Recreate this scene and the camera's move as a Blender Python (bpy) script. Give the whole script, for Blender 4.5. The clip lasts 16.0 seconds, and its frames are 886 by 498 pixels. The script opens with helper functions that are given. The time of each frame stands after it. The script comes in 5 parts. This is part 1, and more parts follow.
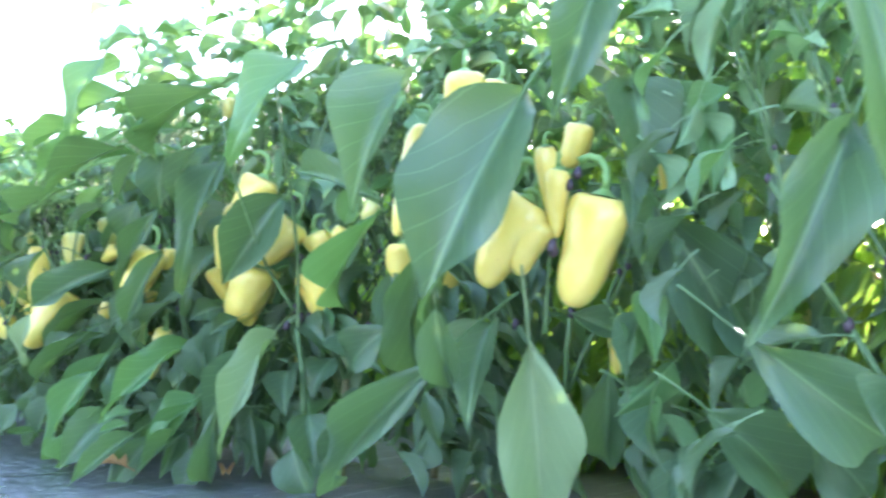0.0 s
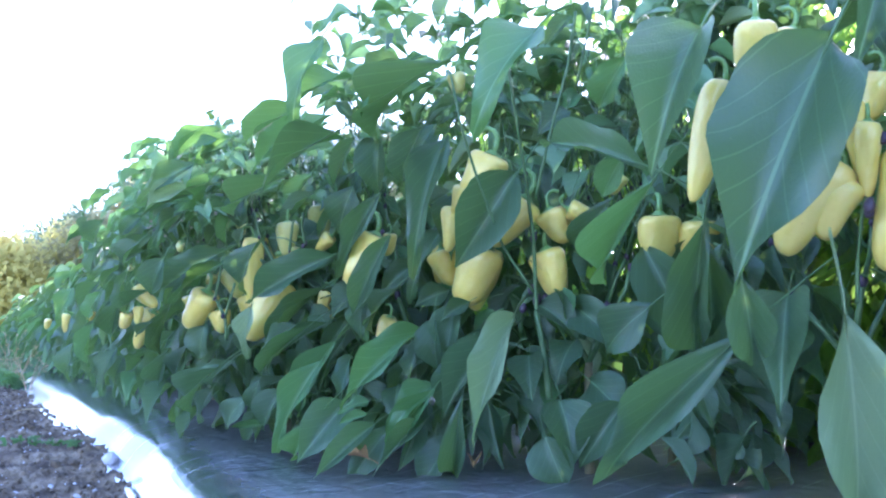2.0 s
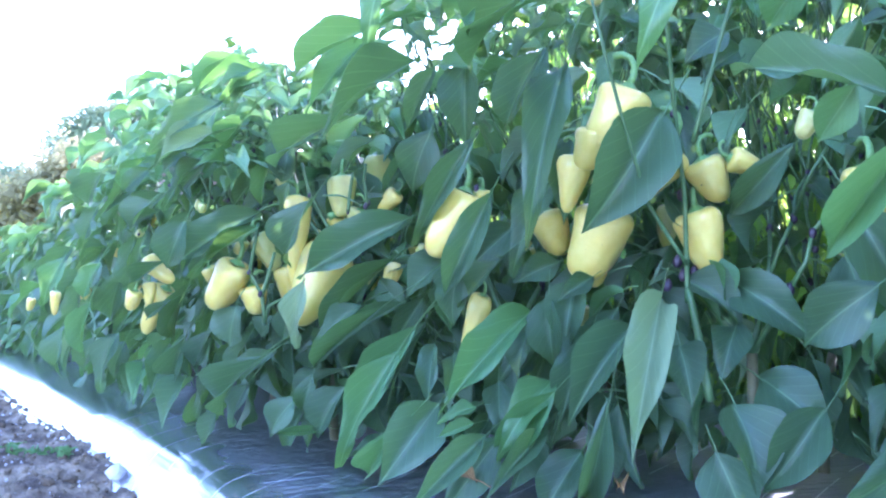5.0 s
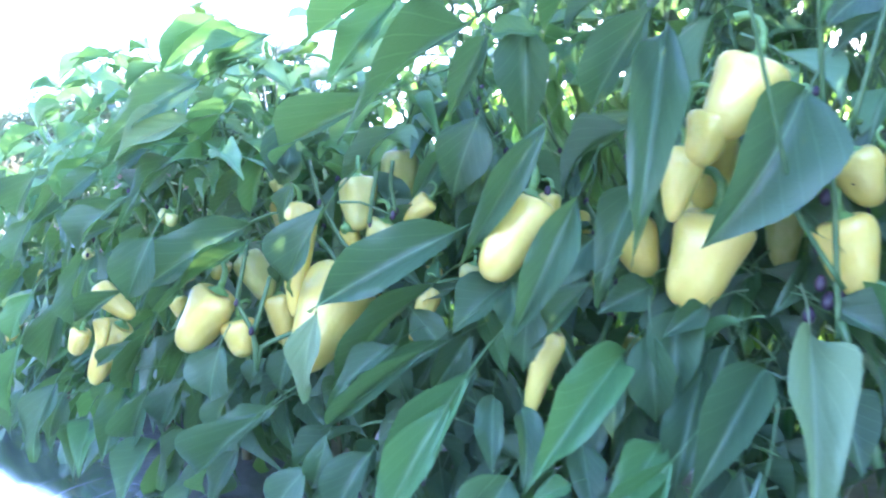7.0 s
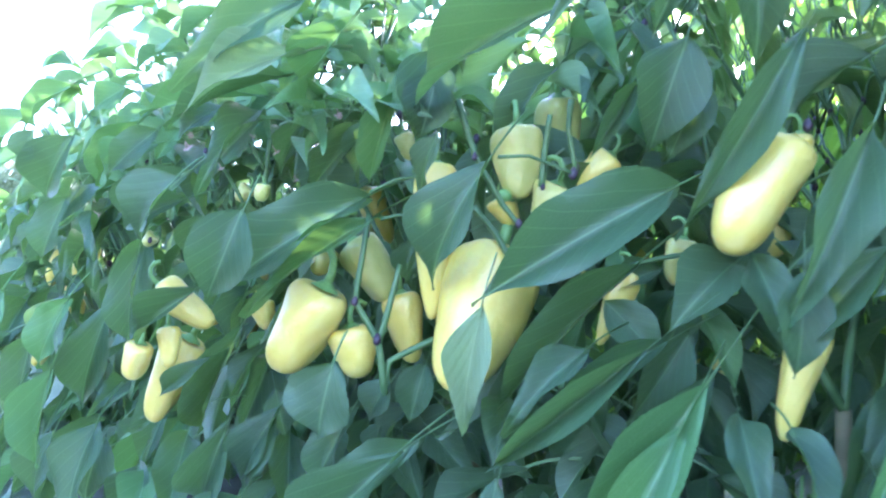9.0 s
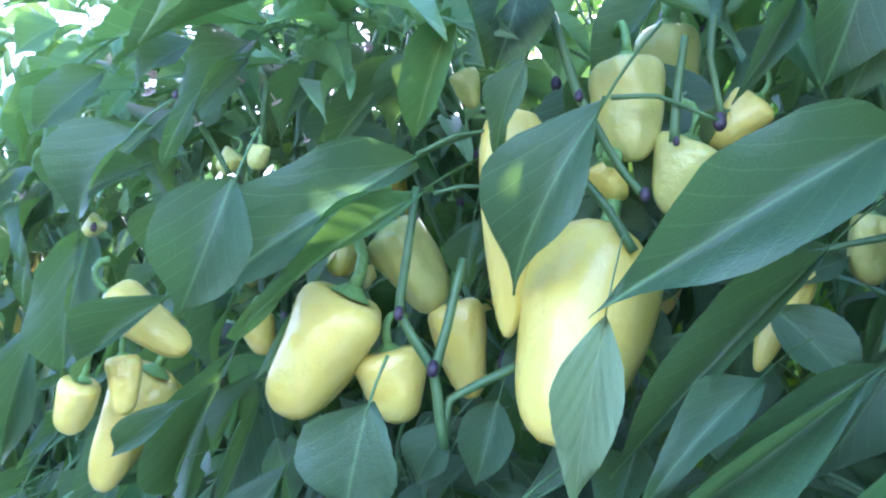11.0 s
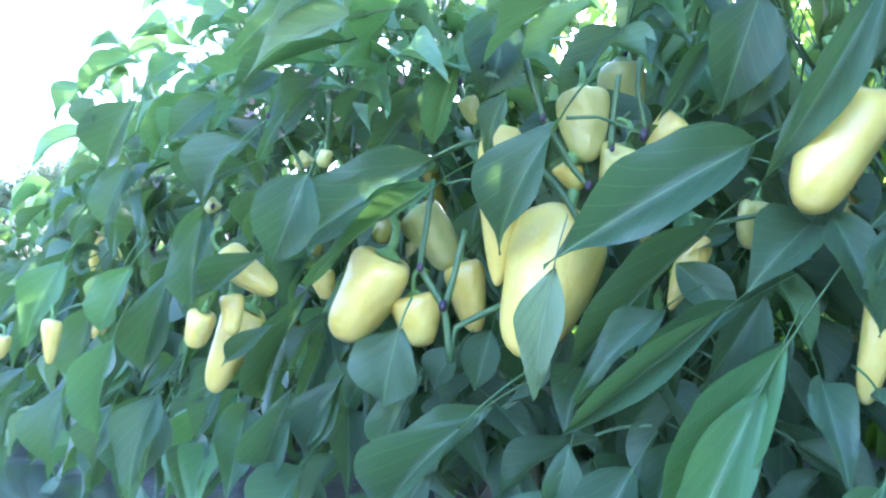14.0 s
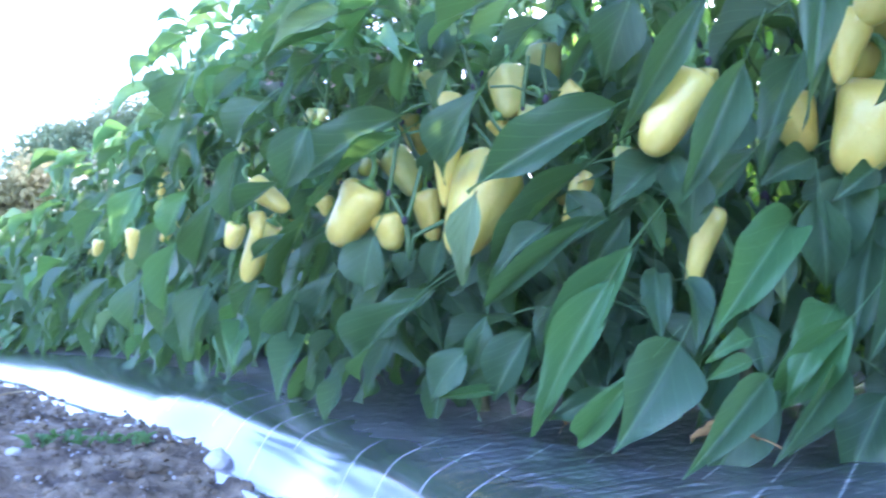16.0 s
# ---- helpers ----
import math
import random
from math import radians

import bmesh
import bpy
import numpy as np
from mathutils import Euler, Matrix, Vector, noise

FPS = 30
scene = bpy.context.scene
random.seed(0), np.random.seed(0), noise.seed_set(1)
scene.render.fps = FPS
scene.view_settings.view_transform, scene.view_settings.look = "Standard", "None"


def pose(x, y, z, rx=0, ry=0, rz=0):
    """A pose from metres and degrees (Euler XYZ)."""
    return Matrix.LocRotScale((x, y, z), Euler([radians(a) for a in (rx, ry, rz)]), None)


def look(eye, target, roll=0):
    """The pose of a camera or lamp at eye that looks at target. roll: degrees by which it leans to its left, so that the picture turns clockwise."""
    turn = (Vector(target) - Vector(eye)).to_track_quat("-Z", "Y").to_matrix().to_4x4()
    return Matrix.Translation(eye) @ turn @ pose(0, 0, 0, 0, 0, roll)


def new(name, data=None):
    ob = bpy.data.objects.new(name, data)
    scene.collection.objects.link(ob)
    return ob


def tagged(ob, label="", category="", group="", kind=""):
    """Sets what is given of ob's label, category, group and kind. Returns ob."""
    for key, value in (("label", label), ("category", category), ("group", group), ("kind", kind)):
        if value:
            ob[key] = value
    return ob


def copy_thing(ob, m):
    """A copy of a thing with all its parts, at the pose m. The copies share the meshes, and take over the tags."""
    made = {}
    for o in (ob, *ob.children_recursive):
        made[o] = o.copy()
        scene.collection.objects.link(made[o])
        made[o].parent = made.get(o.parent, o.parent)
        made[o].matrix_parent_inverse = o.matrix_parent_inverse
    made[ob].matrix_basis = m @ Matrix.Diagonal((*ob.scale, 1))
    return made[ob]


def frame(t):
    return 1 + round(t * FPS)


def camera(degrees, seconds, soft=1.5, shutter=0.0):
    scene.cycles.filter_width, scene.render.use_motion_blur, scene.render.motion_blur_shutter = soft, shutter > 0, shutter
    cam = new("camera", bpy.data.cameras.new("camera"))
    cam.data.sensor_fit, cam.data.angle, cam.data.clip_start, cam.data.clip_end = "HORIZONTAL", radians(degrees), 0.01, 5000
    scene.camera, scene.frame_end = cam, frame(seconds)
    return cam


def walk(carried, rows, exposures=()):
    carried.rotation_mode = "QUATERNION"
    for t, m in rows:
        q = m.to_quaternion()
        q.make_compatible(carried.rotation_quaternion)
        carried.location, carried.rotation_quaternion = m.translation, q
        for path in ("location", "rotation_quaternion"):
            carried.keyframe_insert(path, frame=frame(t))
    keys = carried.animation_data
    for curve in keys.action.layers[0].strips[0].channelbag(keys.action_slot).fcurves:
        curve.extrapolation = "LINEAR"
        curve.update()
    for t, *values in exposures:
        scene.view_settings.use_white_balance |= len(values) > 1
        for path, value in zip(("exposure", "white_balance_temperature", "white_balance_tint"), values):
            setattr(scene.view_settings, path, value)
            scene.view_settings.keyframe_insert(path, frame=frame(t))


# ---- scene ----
cam = camera(47.15, 16.0, soft=2.2, shutter=0.5)
walk(cam, [
    (0, look((-0.145, 0.142, 0.311), (0.3538, 0.9998, 0.4367), 3.38)),
    (0.5, look((-0.244, 0.195, 0.308), (0.2117, 1.0768, 0.4291), 3.12)),
    (1, look((-0.308, 0.253, 0.300), (0.1000, 1.1576, 0.4185), 2.60)),
    (1.5, look((-0.348, 0.299, 0.275), (0.0447, 1.2105, 0.3948), 2.39)),
    (2, look((-0.358, 0.383, 0.278), (0.0557, 1.2858, 0.3922), 1.85)),
    (2.5, look((-0.371, 0.469, 0.280), (0.0486, 1.3704, 0.3878), 2.04)),
    (3, look((-0.384, 0.555, 0.314), (0.0436, 1.4537, 0.4068), 1.88)),
    (3.5, look((-0.420, 0.645, 0.325), (0.0231, 1.5370, 0.4103), 1.44)),
    (4, look((-0.437, 0.748, 0.309), (0.0115, 1.6374, 0.3922), 1.69)),
    (4.2, look((-0.439, 0.796, 0.314), (0.0123, 1.6845, 0.3950), 1.71)),
    (6.3, look((-0.437, 1.240, 0.343), (0.0951, 2.0841, 0.4152), 0.48)),
    (6.5, look((-0.425, 1.291, 0.346), (0.1146, 2.1287, 0.4241), 0.40)),
    (7, look((-0.415, 1.463, 0.376), (0.1387, 2.2911, 0.4625), 0.27)),
    (7.5, look((-0.396, 1.586, 0.399), (0.1342, 2.4305, 0.4800), 0.27)),
    (8, look((-0.377, 1.693, 0.416), (0.1500, 2.5390, 0.4977), 0.05)),
    (8.5, look((-0.375, 1.812, 0.362), (0.1687, 2.6431, 0.4776), -0.33)),
    (9, look((-0.391, 1.950, 0.319), (0.1845, 2.7548, 0.4630), -1.26)),
    (9.5, look((-0.387, 2.069, 0.304), (0.2104, 2.8556, 0.4597), -2.15)),
    (9.7, look((-0.385, 2.110, 0.313), (0.2244, 2.8891, 0.4612), -2.38)),
    (11.8, look((-0.211, 2.345, 0.359), (0.3992, 3.1221, 0.5157), -2.45)),
    (12, look((-0.217, 2.349, 0.358), (0.4014, 3.1183, 0.5180), -2.64)),
    (12.5, look((-0.234, 2.308, 0.349), (0.3787, 3.0838, 0.4989), -2.54)),
    (13, look((-0.300, 2.223, 0.304), (0.3086, 2.9987, 0.4684), -2.09)),
    (13.5, look((-0.347, 2.117, 0.304), (0.2320, 2.9177, 0.4556), -1.65)),
    (14, look((-0.418, 1.998, 0.283), (0.1398, 2.8147, 0.4289), -1.44)),
    (14.5, look((-0.484, 1.877, 0.307), (0.0557, 2.7124, 0.4066), -2.13)),
    (15, look((-0.528, 1.725, 0.245), (-0.0244, 2.5837, 0.3358), -1.62)),
    (15.5, look((-0.551, 1.572, 0.204), (-0.0799, 2.4495, 0.2906), -0.97)),
    (16, look((-0.539, 1.549, 0.201), (-0.0295, 2.4046, 0.2896), -0.52)),
], exposures=[(0, 3.78, 6060, 19), (0.5, 3.63, 5660, 20), (1, 3.38, 5260, 23), (1.5, 3.18, 5210, 29), (2.5, 3.08, 5060, 33), (3.5, 3.33, 5010, 37), (4.5, 3.58, 5010, 35), (6.5, 3.82, 4960, 34), (8, 3.82, 5020, 33), (9.5, 3.67, 5220, 24), (12.5, 3.52, 5270, 25), (14.5, 3.67, 5020, 29), (15.5, 3.57, 5070, 32), (16, 3.42, 5070, 32)])

# ---- light ----
SUN_DIR = Vector((0.82, 0.36, 0.38)).normalized()
world = bpy.data.worlds.new("sky")
scene.world = world
world.use_nodes = True
wn = world.node_tree
sky = wn.nodes.new("ShaderNodeTexSky")
sky.sky_type, sky.sun_disc = "NISHITA", False
sky.sun_elevation = math.asin(SUN_DIR.z)
sky.sun_rotation = math.atan2(SUN_DIR.x, SUN_DIR.y)
sky.air_density, sky.dust_density = 1.0, 2.0
wn.links.new(sky.outputs[0], wn.nodes["Background"].inputs[0])
wn.nodes["Background"].inputs[1].default_value = 0.15
sun = new("sun", bpy.data.lights.new("sun", "SUN"))
sun.data.energy, sun.data.angle, sun.data.color = 1.7, radians(0.6), (1.0, 0.93, 0.82)
sun.matrix_world = look(SUN_DIR * 30, (0, 0, 0))


# ---- materials ----
def material(name):
    m = bpy.data.materials.new(name)
    m.use_nodes = True
    return m, m.node_tree, m.node_tree.nodes["Principled BSDF"]


def node(tree, kind, **given):
    n = tree.nodes.new("ShaderNode" + kind)
    for key, value in given.items():
        n.inputs[key].default_value = value
    return n


def math_node(tree, op, a, b=None):
    n = tree.nodes.new("ShaderNodeMath")
    n.operation = op
    for i, v in enumerate((a, b)):
        if v is None:
            continue
        if isinstance(v, (int, float)):
            n.inputs[i].default_value = v
        else:
            tree.links.new(v, n.inputs[i])
    return n.outputs[0]


def ramp(tree, fac, stops):
    n = tree.nodes.new("ShaderNodeValToRGB")
    while len(n.color_ramp.elements) < len(stops):
        n.color_ramp.elements.new(0.5)
    for e, (at, colour) in zip(n.color_ramp.elements, stops):
        e.position, e.color = at, (*colour, 1)
    tree.links.new(fac, n.inputs[0])
    return n.outputs[0]


def mix(tree, fac, a, b, mode="MIX"):
    n = tree.nodes.new("ShaderNodeMix")
    n.data_type, n.blend_type = "RGBA", mode
    for i, v in ((0, fac), (6, a), (7, b)):
        if isinstance(v, (int, float)):
            n.inputs[i].default_value = v
        elif isinstance(v, tuple):
            n.inputs[i].default_value = (*v, 1)
        else:
            tree.links.new(v, n.inputs[i])
    return n.outputs[2]


def noise_fac(tree, scale, detail=3.0, coord=None):
    n = node(tree, "TexNoise", Scale=scale, Detail=detail)
    if coord is not None:
        tree.links.new(coord, n.inputs["Vector"])
    return n.outputs["Fac"]


def bump(tree, bsdf, height, strength, distance):
    n = node(tree, "Bump", Strength=strength, Distance=distance)
    tree.links.new(height, n.inputs["Height"])
    tree.links.new(n.outputs[0], bsdf.inputs["Normal"])
    tree.links.new(n.outputs[0], bsdf.inputs["Coat Normal"])


def leaf_material(name, dark, light, vein, rough=0.4, see_through=0.35, glow=(0.27, 0.48, 0.04), ribbed=0.2):
    """A leaf blade with a midrib and side veins, laid out in its own uv: u across from 0 to 1, v from base to tip."""
    m, tree, bsdf = material(name)
    uv = tree.nodes.new("ShaderNodeUVMap")
    sep = tree.nodes.new("ShaderNodeSeparateXYZ")
    tree.links.new(uv.outputs[0], sep.inputs[0])
    side = math_node(tree, "ABSOLUTE", math_node(tree, "SUBTRACT", sep.outputs[0], 0.5))
    rib = math_node(tree, "LESS_THAN", side, 0.014)
    along = math_node(tree, "SUBTRACT", math_node(tree, "MULTIPLY", sep.outputs[1], 6.2), math_node(tree, "MULTIPLY", math_node(tree, "POWER", side, 0.8), 5.5))
    wave = math_node(tree, "PINGPONG", along, 0.5)
    side_vein = math_node(tree, "LESS_THAN", wave, 0.03)
    soft_vein = math_node(tree, "MULTIPLY", math_node(tree, "SUBTRACT", 0.5, wave), 0.5)
    info = tree.nodes.new("ShaderNodeObjectInfo")
    coord = tree.nodes.new("ShaderNodeTexCoord").outputs["Object"]
    base = mix(tree, info.outputs["Random"], dark, light)
    patch = noise_fac(tree, 5.0, 4.0, coord)
    base = mix(tree, math_node(tree, "MULTIPLY", patch, 0.55), base, light)
    fine = noise_fac(tree, 60.0, 3.0, coord)
    base = mix(tree, math_node(tree, "MULTIPLY", fine, 0.25), base, dark)
    specks = math_node(tree, "GREATER_THAN", noise_fac(tree, 38.0, 1.0, coord), 0.78)
    base = mix(tree, math_node(tree, "MULTIPLY", specks, 0.35), base, (0.24, 0.26, 0.13))
    base = mix(tree, math_node(tree, "MULTIPLY", side_vein, 0.42), base, vein)
    base = mix(tree, math_node(tree, "MULTIPLY", rib, 0.75), base, vein)
    tree.links.new(base, bsdf.inputs["Base Color"])
    bsdf.inputs["Roughness"].default_value = rough
    bsdf.inputs["Specular IOR Level"].default_value = 0.75
    cells = node(tree, "TexVoronoi", Scale=34.0)
    cells.feature = "DISTANCE_TO_EDGE"
    tree.links.new(uv.outputs[0], cells.inputs["Vector"])
    net = math_node(tree, "MULTIPLY", math_node(tree, "MINIMUM", cells.outputs["Distance"], 0.25), 0.16)
    relief = math_node(tree, "ADD", math_node(tree, "MULTIPLY", soft_vein, -ribbed), math_node(tree, "MULTIPLY", fine, 0.1))
    relief = math_node(tree, "ADD", relief, net)
    relief = math_node(tree, "SUBTRACT", relief, math_node(tree, "MULTIPLY", rib, 0.12))
    bump(tree, bsdf, relief, 0.8, 0.008)
    through_light = node(tree, "BsdfTranslucent")
    tree.links.new(mix(tree, 0.5, glow, base), through_light.inputs["Color"])
    both = tree.nodes.new("ShaderNodeMixShader")
    both.inputs[0].default_value = see_through
    tree.links.new(bsdf.outputs[0], both.inputs[1])
    tree.links.new(through_light.outputs[0], both.inputs[2])
    tree.links.new(both.outputs[0], tree.nodes["Material Output"].inputs["Surface"])
    return m


# Leaf tone with backlit sun glow put into its colours, for the row behind.
SUNNY = leaf_material("leaf_sunlit_row", (0.10, 0.19, 0.045), (0.17, 0.29, 0.07), (0.24, 0.4, 0.12), see_through=0.6, glow=(0.5, 0.78, 0.06))
LEAF = {
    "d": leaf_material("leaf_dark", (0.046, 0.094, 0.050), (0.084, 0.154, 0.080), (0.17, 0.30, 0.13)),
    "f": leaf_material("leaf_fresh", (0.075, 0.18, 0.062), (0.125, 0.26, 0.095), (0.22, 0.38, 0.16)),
    # Young leaves: paler by age, and lightened further for skylight from above.
    "y": leaf_material("leaf_young_skylit", (0.13, 0.25, 0.115), (0.22, 0.37, 0.19), (0.3, 0.45, 0.24), rough=0.34),
    "p": leaf_material("leaf_pale_underside", (0.17, 0.25, 0.12), (0.23, 0.32, 0.16), (0.32, 0.42, 0.22), rough=0.65, ribbed=0.55),
}


def stalk_material(name, colour, second, rough=0.45):
    m, tree, bsdf = material(name)
    coord = tree.nodes.new("ShaderNodeTexCoord").outputs["Object"]
    tree.links.new(ramp(tree, noise_fac(tree, 30, 4, coord), [(0.35, colour), (0.7, second)]), bsdf.inputs["Base Color"])
    bsdf.inputs["Roughness"].default_value = rough
    bump(tree, bsdf, noise_fac(tree, 120, 3, coord), 0.2, 0.002)
    return m


STEM = stalk_material("green_stem", (0.05, 0.11, 0.035), (0.10, 0.175, 0.06))
WOODY = stalk_material("woody_stem", (0.10, 0.11, 0.05), (0.20, 0.17, 0.09), 0.7)
PURPLE = stalk_material("purple_joint", (0.022, 0.013, 0.026), (0.06, 0.04, 0.055))
STALK = stalk_material("fruit_stalk", (0.13, 0.26, 0.07), (0.2, 0.34, 0.1))


def pepper_material(name, colour, second):
    m, tree, bsdf = material(name)
    coord = tree.nodes.new("ShaderNodeTexCoord").outputs["Object"]
    info = tree.nodes.new("ShaderNodeObjectInfo")
    skin = ramp(tree, noise_fac(tree, 4, 3, coord), [(0.3, colour), (0.75, second)])
    skin = mix(tree, math_node(tree, "MULTIPLY", info.outputs["Random"], 0.45), skin, (0.56, 0.47, 0.12))
    spots = math_node(tree, "GREATER_THAN", noise_fac(tree, 25, 2, coord), 0.735)
    skin = mix(tree, math_node(tree, "MULTIPLY", spots, 0.4), skin, (0.35, 0.25, 0.08))
    tree.links.new(skin, bsdf.inputs["Base Color"])
    bsdf.inputs["Roughness"].default_value = 0.3
    bsdf.inputs["Subsurface Weight"].default_value = 0.25
    bsdf.inputs["Subsurface Radius"].default_value = (0.02, 0.012, 0.004)
    bsdf.inputs["Coat Weight"].default_value = 0.25
    bsdf.inputs["Coat Roughness"].default_value = 0.15
    bump(tree, bsdf, noise_fac(tree, 7, 4, coord), 0.22, 0.012)
    return m


PEPPER = pepper_material("pale_yellow_skin", (0.66, 0.52, 0.10), (0.73, 0.61, 0.175))
PEPPER_GREEN = pepper_material("greenish_yellow_skin", (0.42, 0.44, 0.12), (0.52, 0.51, 0.19))

SOIL, tree_, bs = material("dry_brown_soil")
co = tree_.nodes.new("ShaderNodeTexCoord").outputs["Object"]
sp = tree_.nodes.new("ShaderNodeSeparateXYZ")
tree_.links.new(co, sp.inputs[0])
earth = ramp(tree_, noise_fac(tree_, 16, 10, co), [(0.32, (0.075, 0.055, 0.036)), (0.5, (0.19, 0.143, 0.092)), (0.68, (0.32, 0.258, 0.178))])
grit = math_node(tree_, "GREATER_THAN", noise_fac(tree_, 85, 2, co), 0.69)
earth = mix(tree_, math_node(tree_, "MULTIPLY", grit, 0.7), earth, (0.34, 0.3, 0.26))
grassy = ramp(tree_, noise_fac(tree_, 3, 5, co), [(0.3, (0.09, 0.13, 0.03)), (0.7, (0.22, 0.19, 0.08))])
far_fac = math_node(tree_, "MULTIPLY", math_node(tree_, "SUBTRACT", sp.outputs[1], 13.0), 0.4)
clamp = tree_.nodes.new("ShaderNodeClamp")
tree_.links.new(far_fac, clamp.inputs[0])
tree_.links.new(mix(tree_, clamp.outputs[0], earth, grassy), bs.inputs["Base Color"])
bs.inputs["Roughness"].default_value = 0.95
bump(tree_, bs, noise_fac(tree_, 45, 9, co), 1.0, 0.03)

FILM, tree_, bs = material("glossy_black_mulch_film")
co = tree_.nodes.new("ShaderNodeTexCoord").outputs["Object"]
dust = noise_fac(tree_, 14, 6, co)
bs.inputs["IOR"].default_value = 2.2
bs.inputs["Specular IOR Level"].default_value = 1.0
bs.inputs["Coat IOR"].default_value = 4.0
spl = tree_.nodes.new("ShaderNodeSeparateXYZ")
tree_.links.new(co, spl.inputs[0])
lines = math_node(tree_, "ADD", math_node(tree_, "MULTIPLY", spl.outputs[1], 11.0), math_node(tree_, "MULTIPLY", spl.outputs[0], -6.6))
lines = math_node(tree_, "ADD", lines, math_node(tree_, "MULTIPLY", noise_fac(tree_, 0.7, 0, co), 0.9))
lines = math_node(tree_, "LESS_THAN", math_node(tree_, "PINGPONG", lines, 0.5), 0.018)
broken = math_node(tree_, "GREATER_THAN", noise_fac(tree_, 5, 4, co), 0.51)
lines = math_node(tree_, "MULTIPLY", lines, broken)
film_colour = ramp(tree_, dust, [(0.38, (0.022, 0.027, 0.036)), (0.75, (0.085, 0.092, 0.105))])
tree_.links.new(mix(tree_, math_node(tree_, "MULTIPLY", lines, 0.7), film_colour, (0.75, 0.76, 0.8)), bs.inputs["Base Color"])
stretch = tree_.nodes.new("ShaderNodeMapping")
stretch.inputs["Scale"].default_value = (4.0, 55.0, 4.0)
tree_.links.new(co, stretch.inputs[0])
crinkle = math_node(tree_, "ADD", noise_fac(tree_, 1.0, 4, stretch.outputs[0]), math_node(tree_, "MULTIPLY", noise_fac(tree_, 22, 5, co), 0.8))
top_only = math_node(tree_, "MINIMUM", math_node(tree_, "MAXIMUM", math_node(tree_, "MULTIPLY", math_node(tree_, "SUBTRACT", spl.outputs[0], 0.09), 9.0), 0.012), 1.0)
bump(tree_, bs, math_node(tree_, "MULTIPLY", crinkle, top_only), 1.0, 0.02)
tree_.links.new(math_node(tree_, "ADD", math_node(tree_, "MULTIPLY", dust, 0.2), math_node(tree_, "ADD", math_node(tree_, "MULTIPLY", top_only, 0.16), 0.07)), bs.inputs["Roughness"])
tree_.links.new(math_node(tree_, "ADD", math_node(tree_, "MULTIPLY", top_only, 0.02), 0.2), bs.inputs["Coat Roughness"])
tree_.links.new(math_node(tree_, "SUBTRACT", 1.0, math_node(tree_, "MULTIPLY", top_only, 0.55)), bs.inputs["Coat Weight"])

TREE_LEAF = {}
for key, a, b in (("green", (0.19, 0.26, 0.12), (0.29, 0.35, 0.19)), ("yellow", (0.46, 0.41, 0.10), (0.60, 0.53, 0.16)),
                  ("brown", (0.27, 0.25, 0.11), (0.38, 0.33, 0.15)), ("dark", (0.14, 0.20, 0.09), (0.22, 0.28, 0.14))):
    m, tree_, bs = material("tree_leaves_" + key)
    geo = tree_.nodes.new("ShaderNodeNewGeometry")
    tree_.links.new(mix(tree_, geo.outputs["Random Per Island"], a, b), bs.inputs["Base Color"])
    bs.inputs["Roughness"].default_value = 0.7
    lit = node(tree_, "BsdfTranslucent")
    tree_.links.new(mix(tree_, 0.3, b, (0.60, 0.62, 0.30)), lit.inputs["Color"])
    both = tree_.nodes.new("ShaderNodeMixShader")
    both.inputs[0].default_value = 0.6
    tree_.links.new(bs.outputs[0], both.inputs[1])
    tree_.links.new(lit.outputs[0], both.inputs[2])
    tree_.links.new(both.outputs[0], tree_.nodes["Material Output"].inputs["Surface"])
    TREE_LEAF[key] = m
BARK = stalk_material("bark", (0.06, 0.045, 0.035), (0.14, 0.11, 0.085), 0.9)
STONE, tree_, bs = material("pale_stone")
co = tree_.nodes.new("ShaderNodeTexCoord").outputs["Object"]
tree_.links.new(ramp(tree_, noise_fac(tree_, 18, 6, co), [(0.3, (0.34, 0.33, 0.34)), (0.7, (0.56, 0.54, 0.53))]), bs.inputs["Base Color"])
bs.inputs["Roughness"].default_value = 0.85
DRY = stalk_material("dry_brown_leaf", (0.22, 0.11, 0.04), (0.38, 0.24, 0.08), 0.8)


# ---- mesh helpers ----
def mesh(name, verts, faces, mat, uvs=None, smooth=True):
    me = bpy.data.meshes.new(name)
    me.from_pydata(verts, [], faces)
    me.materials.append(mat)
    if smooth:
        me.polygons.foreach_set("use_smooth", [True] * len(me.polygons))
    if uvs:
        layer = me.uv_layers.new(name="UVMap")
        for loop in me.loops:
            layer.data[loop.index].uv = uvs[loop.vertex_index]
    me.update()
    return me


def part(name, me, parent, label="", basis=None):
    ob = new(name, me)
    ob.parent = parent
    if basis is not None:
        ob.matrix_basis = basis
    return tagged(ob, label) if label else ob


def tube(verts, faces, points, radii, sides=6):
    """Adds a round tube along the points to the lists; it closes at both ends."""
    start = len(verts)
    for i, p in enumerate(points):
        a, b = points[max(i - 1, 0)], points[min(i + 1, len(points) - 1)]
        t = (b - a).normalized()
        u = t.orthogonal().normalized() if i == 0 else (u - t * u.dot(t)).normalized()
        w = t.cross(u)
        for k in range(sides):
            c = 2 * math.pi * k / sides
            verts.append(p + (u * math.cos(c) + w * math.sin(c)) * radii[i])
    for i in range(len(points) - 1):
        for k in range(sides):
            a, b = start + i * sides + k, start + i * sides + (k + 1) % sides
            faces.append((a, b, b + sides, a + sides))
    faces.append(tuple(start + k for k in reversed(range(sides))))
    faces.append(tuple(start + (len(points) - 1) * sides + k for k in range(sides)))


